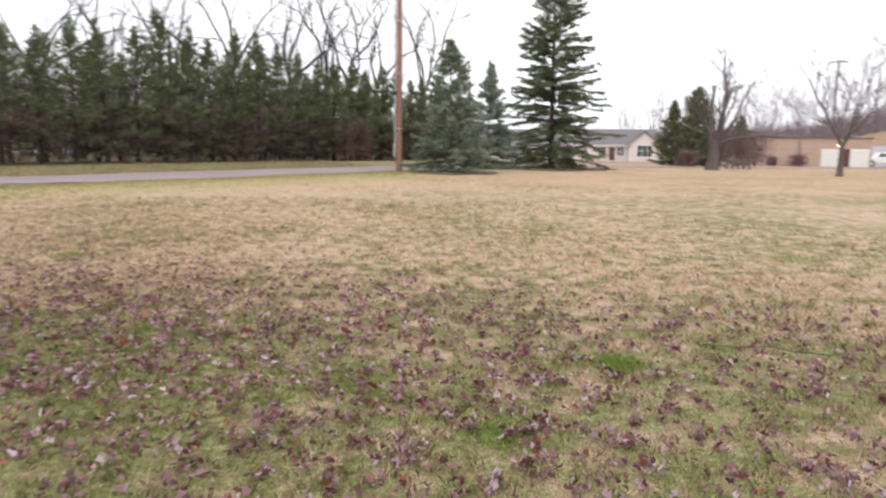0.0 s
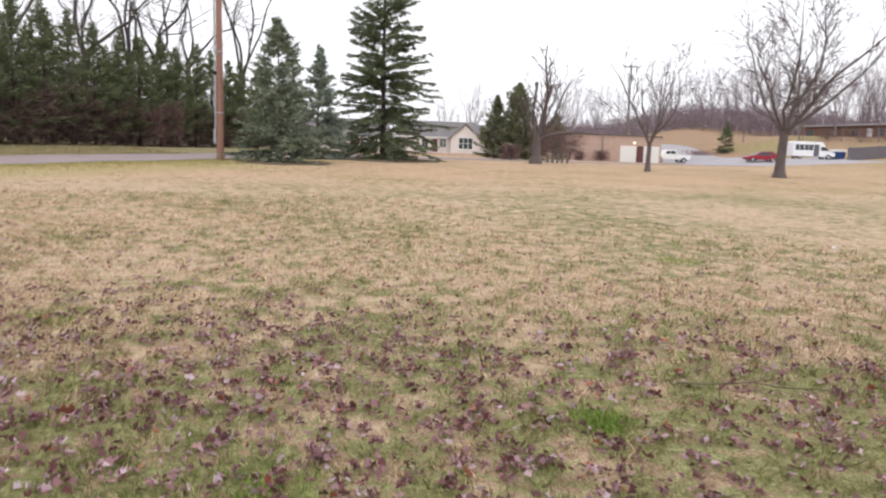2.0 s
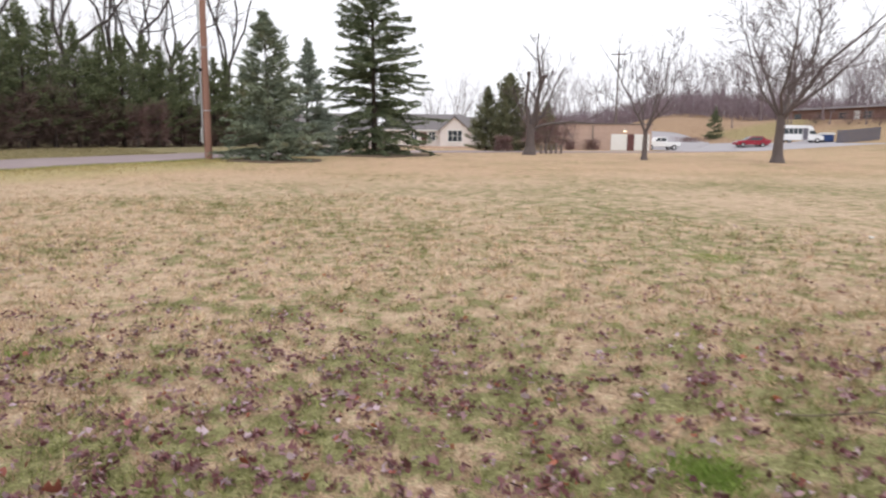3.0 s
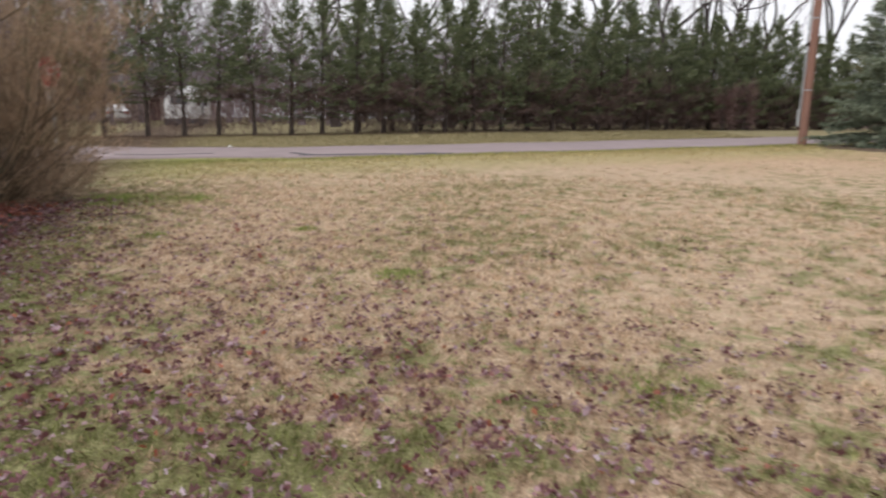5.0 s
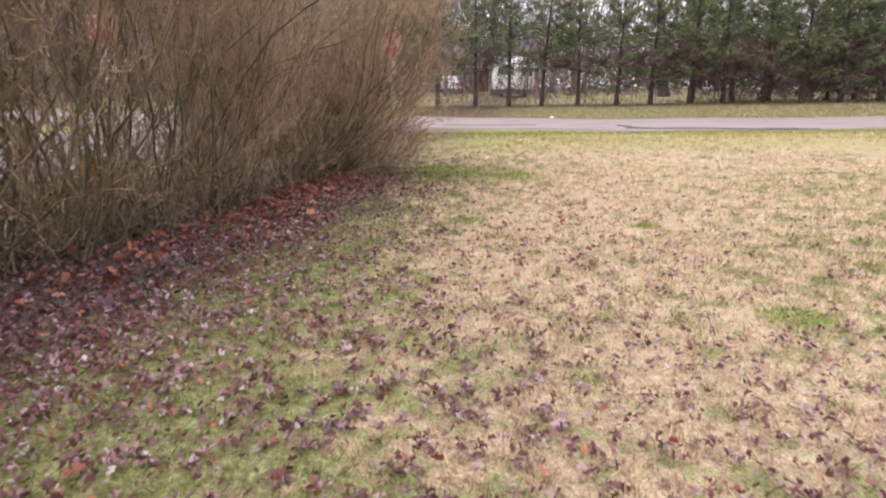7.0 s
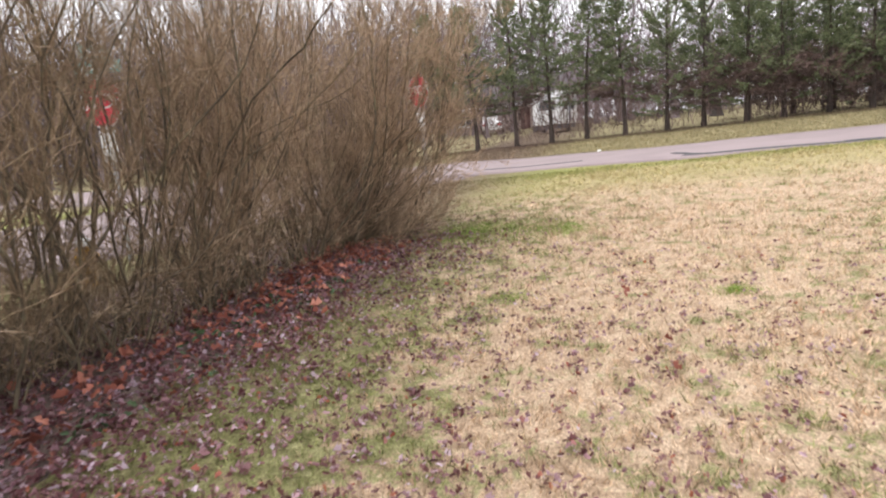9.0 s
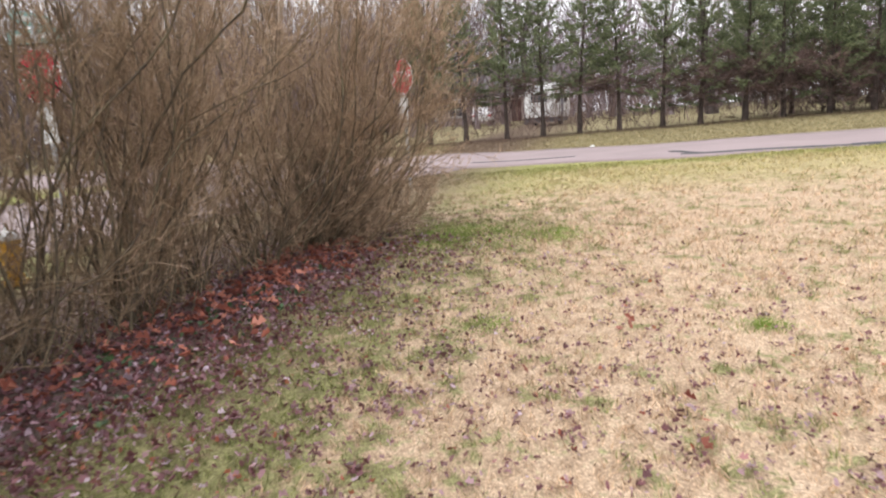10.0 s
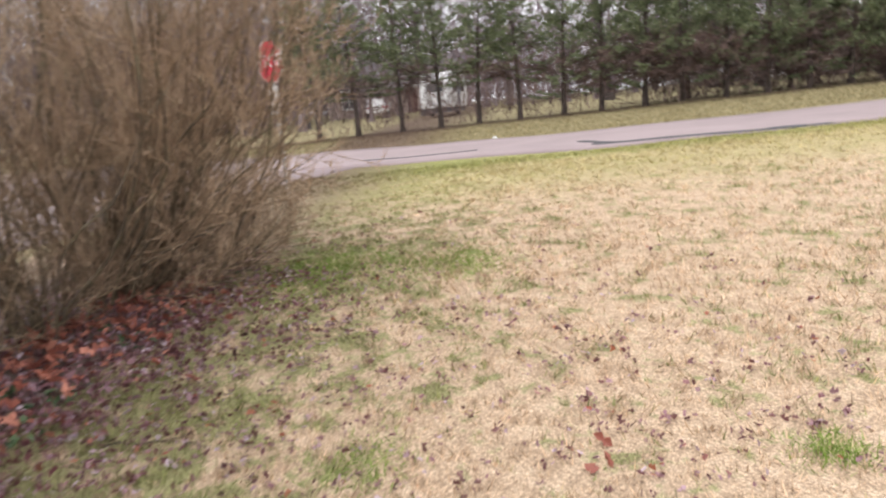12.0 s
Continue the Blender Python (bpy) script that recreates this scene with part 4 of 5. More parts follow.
# tufts along the lane's near edge
n = 9000
s, o = R.uniform(-9, 26, n), -0.06 - np.abs(R.normal(size=n)) * 1.6
s, o = np.repeat(s, 5) + R.normal(size=5 * n) * 0.035, np.minimum(np.repeat(o, 5) + R.normal(size=5 * n) * 0.035, 0.02)
xy = np.column_stack([ROAD_P[0] + ROAD_D[0] * s + ROAD_N[0] * o, ROAD_P[1] + ROAD_D[1] * s + ROAD_N[1] * o])
clear = np.min([np.hypot(xy[:, 0] - px, xy[:, 1] - py) for px, py in spline(LANE[3:10], 1.2)], axis=0) > ROAD_W / 2 - 0.05
xy = xy[clear]
n = len(xy)
base = np.column_stack([xy, land(xy[:, 0], xy[:, 1]) - 0.004])
tagged(link("grass", blades("grass", base, np.column_stack([R.normal(size=(n, 2)) * 0.8, R.uniform(0.3, 1.3, n)]), R.uniform(0.05, 0.11, n), R.uniform(0.011, 0.022, n)), M_BLADE), "green and yellow tufts along the lane's edge", "grass", kind="stuff")

# coarser tussocks further out
n = 28000
xy = np.column_stack([R.uniform(-24, 34, n), R.uniform(7, 36, n)])
t = np.clip((xy[:, 0] * wx + xy[:, 1] * wy) / (wx * wx + wy * wy), 0, 1)
dist = np.hypot(xy[:, 0] - t * wx, xy[:, 1] - t * wy)
lawn_side = (xy[:, 0] - HEDGE_P[0]) * HEDGE_D[1] - (xy[:, 1] - HEDGE_P[1]) * HEDGE_D[0]
along = (xy[:, 0] - HEDGE_P[0]) * HEDGE_D[0] + (xy[:, 1] - HEDGE_P[1]) * HEDGE_D[1]
across = (xy[:, 0] - ROAD_P[0]) * ROAD_N[0] + (xy[:, 1] - ROAD_P[1]) * ROAD_N[1]
keep = (R.random(n) < np.exp(-np.maximum(0, dist - 9) / 9)) & (dist > 6) & ((lawn_side > 1.0) | (along > 6.3)) & (across < -0.3)
xy = xy[keep]
lay = np.repeat(R.normal(size=(len(xy), 2)) * 0.8, 4, 0)
xy = np.repeat(xy, 4, 0) + R.normal(size=(len(xy) * 4, 2)) * 0.05
n = len(xy)
base = np.column_stack([xy, land(xy[:, 0], xy[:, 1]) - 0.004])
tagged(link("grass", blades("grass", base, np.column_stack([lay + R.normal(size=(n, 2)) * 0.7, R.uniform(0.15, 0.7, n)]), R.uniform(0.045, 0.095, n), R.uniform(0.010, 0.02, n)), M_BLADE), "coarse straw and green tussocks across the lawn", "grass", kind="stuff")

M_GREEN = island("fresh_green_grass", [(0.0, (0.13, 0.20, 0.035)), (0.6, (0.23, 0.34, 0.065)), (1.0, (0.36, 0.45, 0.12))], 0.8)
for cx, cy, rad, cnt in ((1.37, 4.96, 0.17, 1500), (-7.75, 10.75, 0.13, 700), (-12.5, 11.1, 0.75, 4200), (-11.5, 11.9, 0.5, 1500), (0.35, 3.7, 0.25, 900), (-0.6, 4.5, 0.3, 900), (5.3, 9.9, 0.3, 700), (-2.3, 7.6, 0.25, 700), (-5.2, 9.2, 0.22, 600), (-9.2, 9.4, 0.2, 600)):
    p = np.array([cx, cy]) + R.normal(size=(cnt, 2)) * rad * 0.6
    grass("grass_tuft", p, R.uniform(0.04, 0.10, cnt), R.uniform(0.004, 0.008, cnt), 0.9, M_GREEN, "tuft of fresh green grass in the straw lawn")

# ---- the leaf-strewn bed under the hedge ----
def bed(name, material, label):
    ss = np.arange(-5.6, 6.6, 0.25)
    cols = np.linspace(-3.0, 0.72, 15)
    verts = []
    for s in ss:
        for k, c in enumerate(cols):
            edge = 0.10 * math.sin(s * 2.7) + 0.07 * math.sin(s * 6.1 + 1)
            c2 = (c + (edge if k > 12 else 0)) if s < 3.5 else c * (1 - 0.75 * ((s - 3.5) / 2.6) ** 2) + edge * (k > 12)
            if s < -4.0:
                c2 = -1.1 + (c2 + 1.1) * math.sqrt(max(0.03, 1 - ((s + 4.0) / 1.65) ** 2))
            x = HEDGE_P[0] + HEDGE_D[0] * s + HEDGE_D[1] * c2
            y = HEDGE_P[1] + HEDGE_D[1] * s - HEDGE_D[0] * c2
            verts.append((x, y, z_at(x, y) + (0.03 * abs(math.sin(s * 3 + c * 4)) + 0.012 if 0 < k < len(cols) - 1 else -0.03)))
    m = len(cols)
    i, j = np.meshgrid(np.arange(len(ss) - 1), np.arange(m - 1), indexing="ij")
    q = (i * m + j).ravel()
    return tagged(link(name, mesh_from(name, verts, np.stack([q, q + 1, q + m + 1, q + m], 1), np.full(len(q), 4), True), material), label, "garden bed", kind="structure")


M_IVY = island("dark_green_ivy", [(0.0, (0.025, 0.045, 0.018)), (1.0, (0.07, 0.115, 0.045))], 0.5, spec=0.4)
bed("hedge_bed", M_SOIL, "dark damp soil bed under the hedge")

LEAF = np.array([(0, -0.52, 0), (0.35, -0.2, 1.1), (0.19, 0.02, 0.5), (0.33, 0.25, 1.0), (0, 0.54, 0.2), (-0.33, 0.2, 1.0), (-0.18, -0.02, 0.5), (-0.37, -0.17, 1.1), (0, 0.0, 0)])
LEAF_F = np.array([(8, i, (i + 1) % 8) for i in range(8)])


def leaf_verts(rng, xy, size, lift, curl):
    """Lobed leaves, each bent and turned its own way."""
    n = len(xy)
    c = curl * rng.uniform(-0.3, 1.0, n)
    p = np.repeat(LEAF[None], n, 0) * 1.0
    bend = rng.normal(size=(n, 1)) * 0.35
    p[:, :, 2] = p[:, :, 2] * c[:, None] * 0.55 + bend * p[:, :, 1] ** 2 + rng.normal(size=(n, 9)) * 0.07
    p[:, :, 0] *= (1 - 0.45 * np.abs(c))[:, None] * rng.uniform(0.5, 1.0, (n, 1))
    p *= size[:, None, None]
    a, b, g = rng.random(n) * 6.283, rng.normal(size=n) * 0.6, rng.normal(size=n) * 0.6
    y, z = p[:, :, 1] * np.cos(b)[:, None] - p[:, :, 2] * np.sin(b)[:, None], p[:, :, 1] * np.sin(b)[:, None] + p[:, :, 2] * np.cos(b)[:, None]
    x, z = p[:, :, 0] * np.cos(g)[:, None] + z * np.sin(g)[:, None], -p[:, :, 0] * np.sin(g)[:, None] + z * np.cos(g)[:, None]
    x, y = x * np.cos(a)[:, None] - y * np.sin(a)[:, None], x * np.sin(a)[:, None] + y * np.cos(a)[:, None]
    low = z.min(axis=1)
    zz = land(xy[:, 0], xy[:, 1]) + lift
    return np.stack([x + xy[:, :1], y + xy[:, 1:], z - low[:, None] * 0.6 + zz[:, None]], -1)


def leaves(name, rng, xy, size, lift, curl, material, label):
    n = len(xy)
    v = leaf_verts(rng, xy, size, lift, curl)
    f = (np.arange(n) * 9)[:, None, None] + LEAF_F[None]
    return tagged(link(name, mesh_from(name, v, f, np.full(n * 8, 3)), material), label, "leaves", kind="stuff")


M_LEAF = island("dead_leaves", [(0.0, (0.1, 0.032, 0.036)), (0.35, (0.19, 0.074, 0.082)), (0.6, (0.275, 0.138, 0.152)), (0.8, (0.40, 0.255, 0.285)), (0.92, (0.52, 0.41, 0.46)), (0.97, (0.30, 0.075, 0.05)), (1.0, (0.42, 0.15, 0.08))], 0.5, spec=0.5)
M_BEDLEAF = island("bed_leaves", [(0.0, (0.07, 0.022, 0.024)), (0.35, (0.135, 0.046, 0.05)), (0.6, (0.2, 0.088, 0.1)), (0.78, (0.28, 0.17, 0.2)), (0.88, (0.42, 0.32, 0.37)), (0.93, (0.17, 0.06, 0.045)), (1.0, (0.34, 0.12, 0.07))], 0.5, spec=0.5)
M_ORANGE = island("orange_brown_leaves", [(0.0, (0.16, 0.05, 0.036)), (0.55, (0.33, 0.105, 0.07)), (1.0, (0.5, 0.21, 0.145))], 0.6, spec=0.4)

# scattered in small heaps over the lawn, thick at the start of the walk, thinner further on
n = 24000
c = np.column_stack([R.uniform(-14, 9, n), R.uniform(1.8, 16, n)])
side = (c[:, 0] - HEDGE_P[0]) * HEDGE_D[1] - (c[:, 1] - HEDGE_P[1]) * HEDGE_D[0]
way_on = (c[:, 0] - HEDGE_P[0]) * HEDGE_D[0] + (c[:, 1] - HEDGE_P[1]) * HEDGE_D[1]
rho = 1.0 * (1 - smooth(4.6, 9.4, c[:, 1] + 0.12 * c[:, 0] + 0.35 * np.maximum(0, c[:, 0] - 1))) + 0.11 * (1 - smooth(10, 15, c[:, 1])) + 2.2 * np.exp(-np.maximum(0, side - 1) / 1.7) * (1 - smooth(0.5, 4.5, way_on))
rho += 1.6 * np.exp(-((c[:, 0] + 4.6) ** 2 + (c[:, 1] - 5.6) ** 2) / 5.0)
rho *= (1 + 0.9 * smooth(1.5, -1, c[:, 0]))
rho *= 0.45 + 0.8 * smooth(-0.5, 0.6, np.sin(c[:, 0] * 3.1 + 3 * np.sin(c[:, 1] * 1.9)) * np.sin(c[:, 1] * 3.7 + 2 * np.sin(c[:, 0] * 1.3)))
c = c[(R.random(n) < rho) & (side > 0.6)]
many = R.poisson(4.7 - 2.3 * smooth(6.5, 9.5, c[:, 1])) + 1
xy = np.repeat(c, many, 0) + R.normal(size=(many.sum(), 2)) * 0.03
little = 1.06 - 0.28 * smooth(5.5, 9.0, xy[:, 1])
leaves("fallen_leaves", R, xy, R.uniform(0.023, 0.052, len(xy)) * little, R.uniform(0.012, 0.045, len(xy)), 1.6, M_LEAF, "curled purple-brown dead leaves scattered on the lawn")

n = 15000
s, o = 6.0 - 11.4 * R.random(n) ** 0.85 + R.normal(size=n) * 0.25, 1.0 - np.abs(R.normal(size=n)) * 1.4 + R.normal(size=n) * 0.25
o = np.where(s > 3.5, o * (1 - 0.75 * (np.maximum(0, s - 3.5) / 2.6) ** 2), o)
xy = np.column_stack([HEDGE_P[0] + HEDGE_D[0] * s + HEDGE_D[1] * o, HEDGE_P[1] + HEDGE_D[1] * s - HEDGE_D[0] * o])
leaves("bed_leaves", R, xy, R.uniform(0.028, 0.065, n), 0.03 + R.random(n) * 0.03, 1.2, M_BEDLEAF, "thick layer of dead purple and rust leaves under the hedge")
n = 720
s, o = 4.6 - np.abs(R.normal(size=n)) * 3.6, R.normal(size=n) * 0.36 + 0.1
xy = np.column_stack([HEDGE_P[0] + HEDGE_D[0] * s + HEDGE_D[1] * o, HEDGE_P[1] + HEDGE_D[1] * s - HEDGE_D[0] * o])
leaves("rust_leaves", R, xy, R.uniform(0.05, 0.125, n), 0.055, 1.2, M_ORANGE, "large rust-orange leaves on the bed under the hedge")
n = 5200
s, o = 4.8 - 10.2 * R.random(n), 0.9 + np.abs(R.normal(size=n)) * 0.75
xy = np.column_stack([HEDGE_P[0] + HEDGE_D[0] * s + HEDGE_D[1] * o, HEDGE_P[1] + HEDGE_D[1] * s - HEDGE_D[0] * o])
drift = np.sin(xy[:, 0] * 4.3 + 2 * np.sin(xy[:, 1] * 2.7)) * np.sin(xy[:, 1] * 4.9 + np.sin(xy[:, 0] * 3.1)) + R.normal(size=n) * 0.35 > -0.15
xy = xy[drift]
leaves("drifted_leaves", R, xy, R.uniform(0.022, 0.05, len(xy)), R.uniform(0.015, 0.05, len(xy)), 1.5, M_LEAF, "curled purple-brown leaves drifted onto the grass by the bed")
n = 160
s, o = np.repeat(R.uniform(-2, 5, 20), 8) + R.normal(size=n) * 0.12, np.repeat(R.uniform(0.1, 0.85, 20), 8) + R.normal(size=n) * 0.08
xy = np.column_stack([HEDGE_P[0] + HEDGE_D[0] * s + HEDGE_D[1] * o, HEDGE_P[1] + HEDGE_D[1] * s - HEDGE_D[0] * o])
leaves("ivy_leaves", R, xy, R.uniform(0.05, 0.08, n), 0.07, 0.3, M_IVY, "low dark green ivy leaves among the dead leaves")
for x, y, sz in ((-0.44, 4.32, 0.1), (-1.66, 5.53, 0.11), (-8.5, 10.2, 0.12), (-8.42, 9.98, 0.1), (-8.38, 10.08, 0.09), (-8.2, 9.0, 0.1), (-7.65, 8.1, 0.11), (-9.1, 8.3, 0.09), (-2.49, 5.1, 0.11), (-6.9, 9.0, 0.1), (-6.0, 5.0, 0.13), (-7.3, 9.4, 0.12), (-5.2, 6.3, 0.09)):
    v = leaf_verts(R, np.array([[x, y]]), np.array([sz * 0.8]), 0.025, 1.3)
    tagged(link("fallen_leaf", mesh_from("fallen_leaf", v, LEAF_F, np.full(8, 3)), M_ORANGE), "single rust-orange dead leaf lying on the grass", "leaf", "rust leaves on the lawn")


def stick(x0, y0, x1, y1, r, label):
    rng = np.random.default_rng(int(abs(x0) * 100))
    a, b = np.array([x0, y0, z_at(x0, y0) + 0.03]), np.array([x1, y1, z_at(x1, y1) + 0.045])
    segs, p, d = [], a, b - a
    for i in range(6):
        q = a + (b - a) * (i + 1) / 6 + np.array([*rng.normal(size=2) * 0.02, abs(rng.normal()) * 0.012])
        segs.append((*p, *q, *d, *(q - p), r * (1 - i / 9), r * (1 - (i + 1) / 9)))
        if i in (2, 4):
            e = unit(q - p) + np.array([rng.normal() * 0.6, rng.normal() * 0.6, 0.15])
            segs.append((*q, *(q + e * 0.16), *e, *e, r * 0.5, r * 0.3))
        p, d = q, q - p
    tagged(link("fallen_stick", tubes("fallen_stick", segs, 6), M_SHRUBSTEM), label, "stick")


stick(2.2, 5.4, 3.1, 4.95, 0.009, "thin dark fallen stick lying in the grass")
stick(4.95, 8.9, 5.9, 9.8, 0.011, "forked fallen twig lying on the lawn")
stick(-10.35, 8.55, -9.95, 8.95, 0.008, "pale broken stick at the edge of the bed")

# ---- built things ----
M_WOOD = plain("treated_pole_wood", (0.31, 0.172, 0.135), 0.85, 0.3, 1.5, 30, relief=0.5, depth=0.01, stretch=(4, 4, 0.2))
M_GREYWOOD = plain("weathered_wood", (0.19, 0.16, 0.145), 0.9, 0.3, 2, 30, stretch=(4, 4, 0.2))
M_STEEL = plain("galvanised_steel", (0.42, 0.43, 0.44), 0.45, 0.12, 4, 60, metal=0.6, relief=0.05)
M_RED = plain("sign_red", (0.55, 0.015, 0.05), 0.45, 0.12, 5, 60, relief=0.02)
M_WHITE = plain("white_paint", (0.74, 0.74, 0.73), 0.5, 0.06, 2, 40, relief=0.03)
M_SIGNGREEN = plain("street_sign_green", (0.22, 0.42, 0.38), 0.4, 0.1, 5, 60, relief=0.02)
M_SIDING = plain("pale_cream_siding", (0.68, 0.63, 0.62), 0.7, 0.08, 1.5, 30, relief=0.1)
M_ROOF = plain("grey_shingles", (0.19, 0.175, 0.18), 0.9, 0.25, 3, 25, relief=0.4)
M_TAN = plain("tan_brick", (0.46, 0.335, 0.28), 0.85, 0.14, 2, 25, relief=0.2)
M_BRICK = plain("brown_brick", (0.205, 0.12, 0.098), 0.85, 0.25, 3, 25, relief=0.2)
M_GLASS = plain("dark_window_glass", (0.045, 0.055, 0.065), 0.12, 0.2, 2, 20, relief=0, spec=0.6)
M_MAROON = plain("maroon_door_paint", (0.12, 0.05, 0.05), 0.6, 0.15, 3, 30)
M_CARWHITE = plain("white_car_paint", (0.82, 0.82, 0.83), 0.25, 0.04, 1, 20, relief=0, spec=0.5)
M_CARRED = plain("red_car_paint", (0.28, 0.012, 0.03), 0.25, 0.1, 1, 20, relief=0, spec=0.5)
M_RUBBER = plain("tyre_rubber", (0.025, 0.025, 0.027), 0.85, 0.2, 4, 40)
M_CHROME = plain("bright_metal", (0.6, 0.6, 0.62), 0.25, 0.08, 3, 30, metal=0.9, relief=0)
M_BLUEBIN = plain("blue_bin_paint", (0.03, 0.06, 0.17), 0.55, 0.2, 3, 40)
M_FENCE = plain("grey_screen_fence", (0.13, 0.122, 0.145), 0.8, 0.15, 1, 20)
M_BULB = bpy.data.materials.new("lamp_glow")
M_BULB.use_nodes = True
M_BULB.node_tree.nodes["Principled BSDF"].inputs["Emission Color"].default_value = (1.0, 0.85, 0.55, 1)
M_BULB.node_tree.nodes["Principled BSDF"].inputs["Emission Strength"].default_value = 3.0

# road patches and litter
strip("road_patch", [(-16.9, 20.95), (-16.2, 21.35), (-14.6, 22.7), (-13.5, 23.7), (-12.9, 24.4)], 0.16, 0.045, M_PATCH, "dark worn seam along the lane's edge", "road patch", 0.03, 3)
strip("road_patch", [(-22.2, 17.85), (-21.2, 18.5), (-19.6, 19.7)], 0.1, 0.045, M_PATCH, "dark crack across the lane's surface", "road patch", 0.02, 3)
strip("road_patch", [(-17.7, 21.5), (-17.0, 21.3), (-16.4, 21.2)], 0.12, 0.048, M_PATCH, "dark patch of tar on the lane", "road patch", 0.03, 3)
strip("road_patch", [(-13.9, 23.5), (-13.3, 24.1)], 0.22, 0.048, M_PATCH, "dark patch of tar on the lane", "road patch", 0.03, 3)


def litter(x, y, r=0.11):
    rng = np.random.default_rng(2)
    bm = bmesh.new()
    bmesh.ops.create_icosphere(bm, subdivisions=2, radius=r)
    for v in bm.verts:
        v.co *= rng.uniform(0.6, 1.1)
        v.co.z *= 0.6
    root = thing("paper_litter", Matrix.Translation((x, y, z_at(x, y) + r * 0.5)), "crumpled white paper lying beside the lane", "litter")
    part("paper", bm, M_WHITE, root)


litter(-22.1, 22.75, 0.085)
litter(8.9, 10.6, 0.04)


# ---- utility pole beside the lane ----
def utility_pole(x, y):
    root = thing("utility_pole", pose(x, y, z_at(x, y) - 0.1), "tall brown wooden utility pole with a grey conduit", "utility pole")
    part("shaft", cyl_bm(0.175, 12.0, "z", (0, 0, 6.0), 18, 0.125), M_WOOD, root)
    part("conduit", cyl_bm(0.045, 9.5, "z", (-0.215, -0.03, 5.6), 10), M_STEEL, root, "grey metal conduit pipe")
    part("junction_box", box_bm((-0.31, -0.12, 0.9), (-0.19, 0.06, 1.6), 0.015), M_STEEL, root, "small grey metal box")
    for z in (2.4, 5.3, 8.0):
        part("strap", cyl_bm(0.18, 0.05, "z", (0, 0, z), 18), M_STEEL, root)
    part("bracket", box_bm((-0.27, -0.08, 4.2), (-0.12, 0.06, 4.36), 0.01), M_RUBBER, root, "small dark bracket")


utility_pole(-2.4, 36.4)


def far_pole(x, y, high):
    root = thing("utility_pole", pose(x, y, z_at(x, y) - 0.1, rz=-25), "grey wooden utility pole with a crossarm on the far slope", "utility pole")
    part("shaft", cyl_bm(0.18, high, "z", (0, 0, high / 2), 12, 0.13), M_GREYWOOD, root)
    part("crossarm", box_bm((-1.3, -0.07, high - 0.5), (1.3, 0.07, high - 0.35), 0.01), M_GREYWOOD, root)
    for x0 in (-1.15, -0.5, 0.5, 1.15):
        part("insulator", cyl_bm(0.06, 0.2, "z", (x0, 0, high - 0.25), 8, 0.03), M_STEEL, root)
    part("transformer", cyl_bm(0.22, 0.7, "z", (0.28, 0, high - 2.4), 12, bevel=0.03), M_STEEL, root)


far_pole(61.2, 105.8, 16.0)
far_pole(88.5, 96.0, 9.0)


# ---- stop signs ----
def letters(text, size, parent, at, turn, material, name):
    cu = bpy.data.curves.new(name, "FONT")
    cu.body, cu.size, cu.extrude, cu.align_x, cu.align_y = text, size, 0.002, "CENTER", "CENTER"
    tmp = new("tmp", cu)
    me = bpy.data.meshes.new_from_object(tmp.evaluated_get(bpy.context.evaluated_depsgraph_get()))
    bpy.data.objects.remove(tmp)
    ob = link(name, me, material, parent)
    ob.location, ob.rotation_euler = at, turn
    return ob


def octagon_bm(radius, thick, y):
    bm = bmesh.new()
    bmesh.ops.create_cone(bm, cap_ends=True, segments=8, radius1=radius, radius2=radius, depth=thick, matrix=Matrix.LocRotScale((0, y, 0), Euler((math.pi / 2, 0, 0)), None) @ Matrix.Rotation(math.pi / 8, 4, "Z"))
    return bm


def stop_sign(x, y, turn, top, blades_too):
    """It faces -y before it is turned."""
    root = thing("stop_sign", pose(x, y, z_at(x, y) - 0.05, rz=turn), "red octagonal STOP sign on a steel post behind the hedge", "stop sign", "stop signs at the junction")
    zc = top - 0.38 + 0.05
    part("post", box_bm((-0.028, 0.0, 0), (0.028, 0.05, top + (0.5 if blades_too else 0.0)), 0.006), M_STEEL, root, "green-grey steel post")
    r = 0.381 / math.cos(math.pi / 8)
    border = octagon_bm(r, 0.006, -0.004)
    bmesh.ops.translate(border, vec=(0, 0, zc), verts=border.verts)
    part("sign_border", border, M_WHITE, root, "white border and back plate")
    face = octagon_bm(r * 0.945, 0.006, -0.009)
    bmesh.ops.translate(face, vec=(0, 0, zc), verts=face.verts)
    part("sign_face", face, M_RED, root, "red sign face")
    letters("STOP", 0.33, root, (0, -0.0145, zc), (math.pi / 2, 0, 0), M_WHITE, "lettering")
    part("lower_plate", box_bm((-0.15, -0.008, zc - 0.95), (0.15, 0.0, zc - 0.45), 0.002), M_WHITE, root, "small white plate below the sign")
    if blades_too:
        for k, a in enumerate((0.25, 1.65)):
            bm = box_bm((-0.38, -0.004, 0), (0.38, 0.004, 0.19), 0.002)
            bmesh.ops.transform(bm, matrix=Matrix.Translation((0, 0.025, zc + 0.45 + 0.22 * k)) @ Matrix.Rotation(a, 4, "Z"), verts=bm.verts)
            plate = part("street_name_plate", bm, M_SIGNGREEN, root, "pale green street-name plate")
            bar = box_bm((-0.27, -0.007, 0.06), (0.27, 0.007, 0.13), 0.001)
            bmesh.ops.transform(bar, matrix=Matrix.Translation((0, 0.025, zc + 0.45 + 0.22 * k)) @ Matrix.Rotation(a, 4, "Z"), verts=bar.verts)
            part("name_bar", bar, M_WHITE, plate)


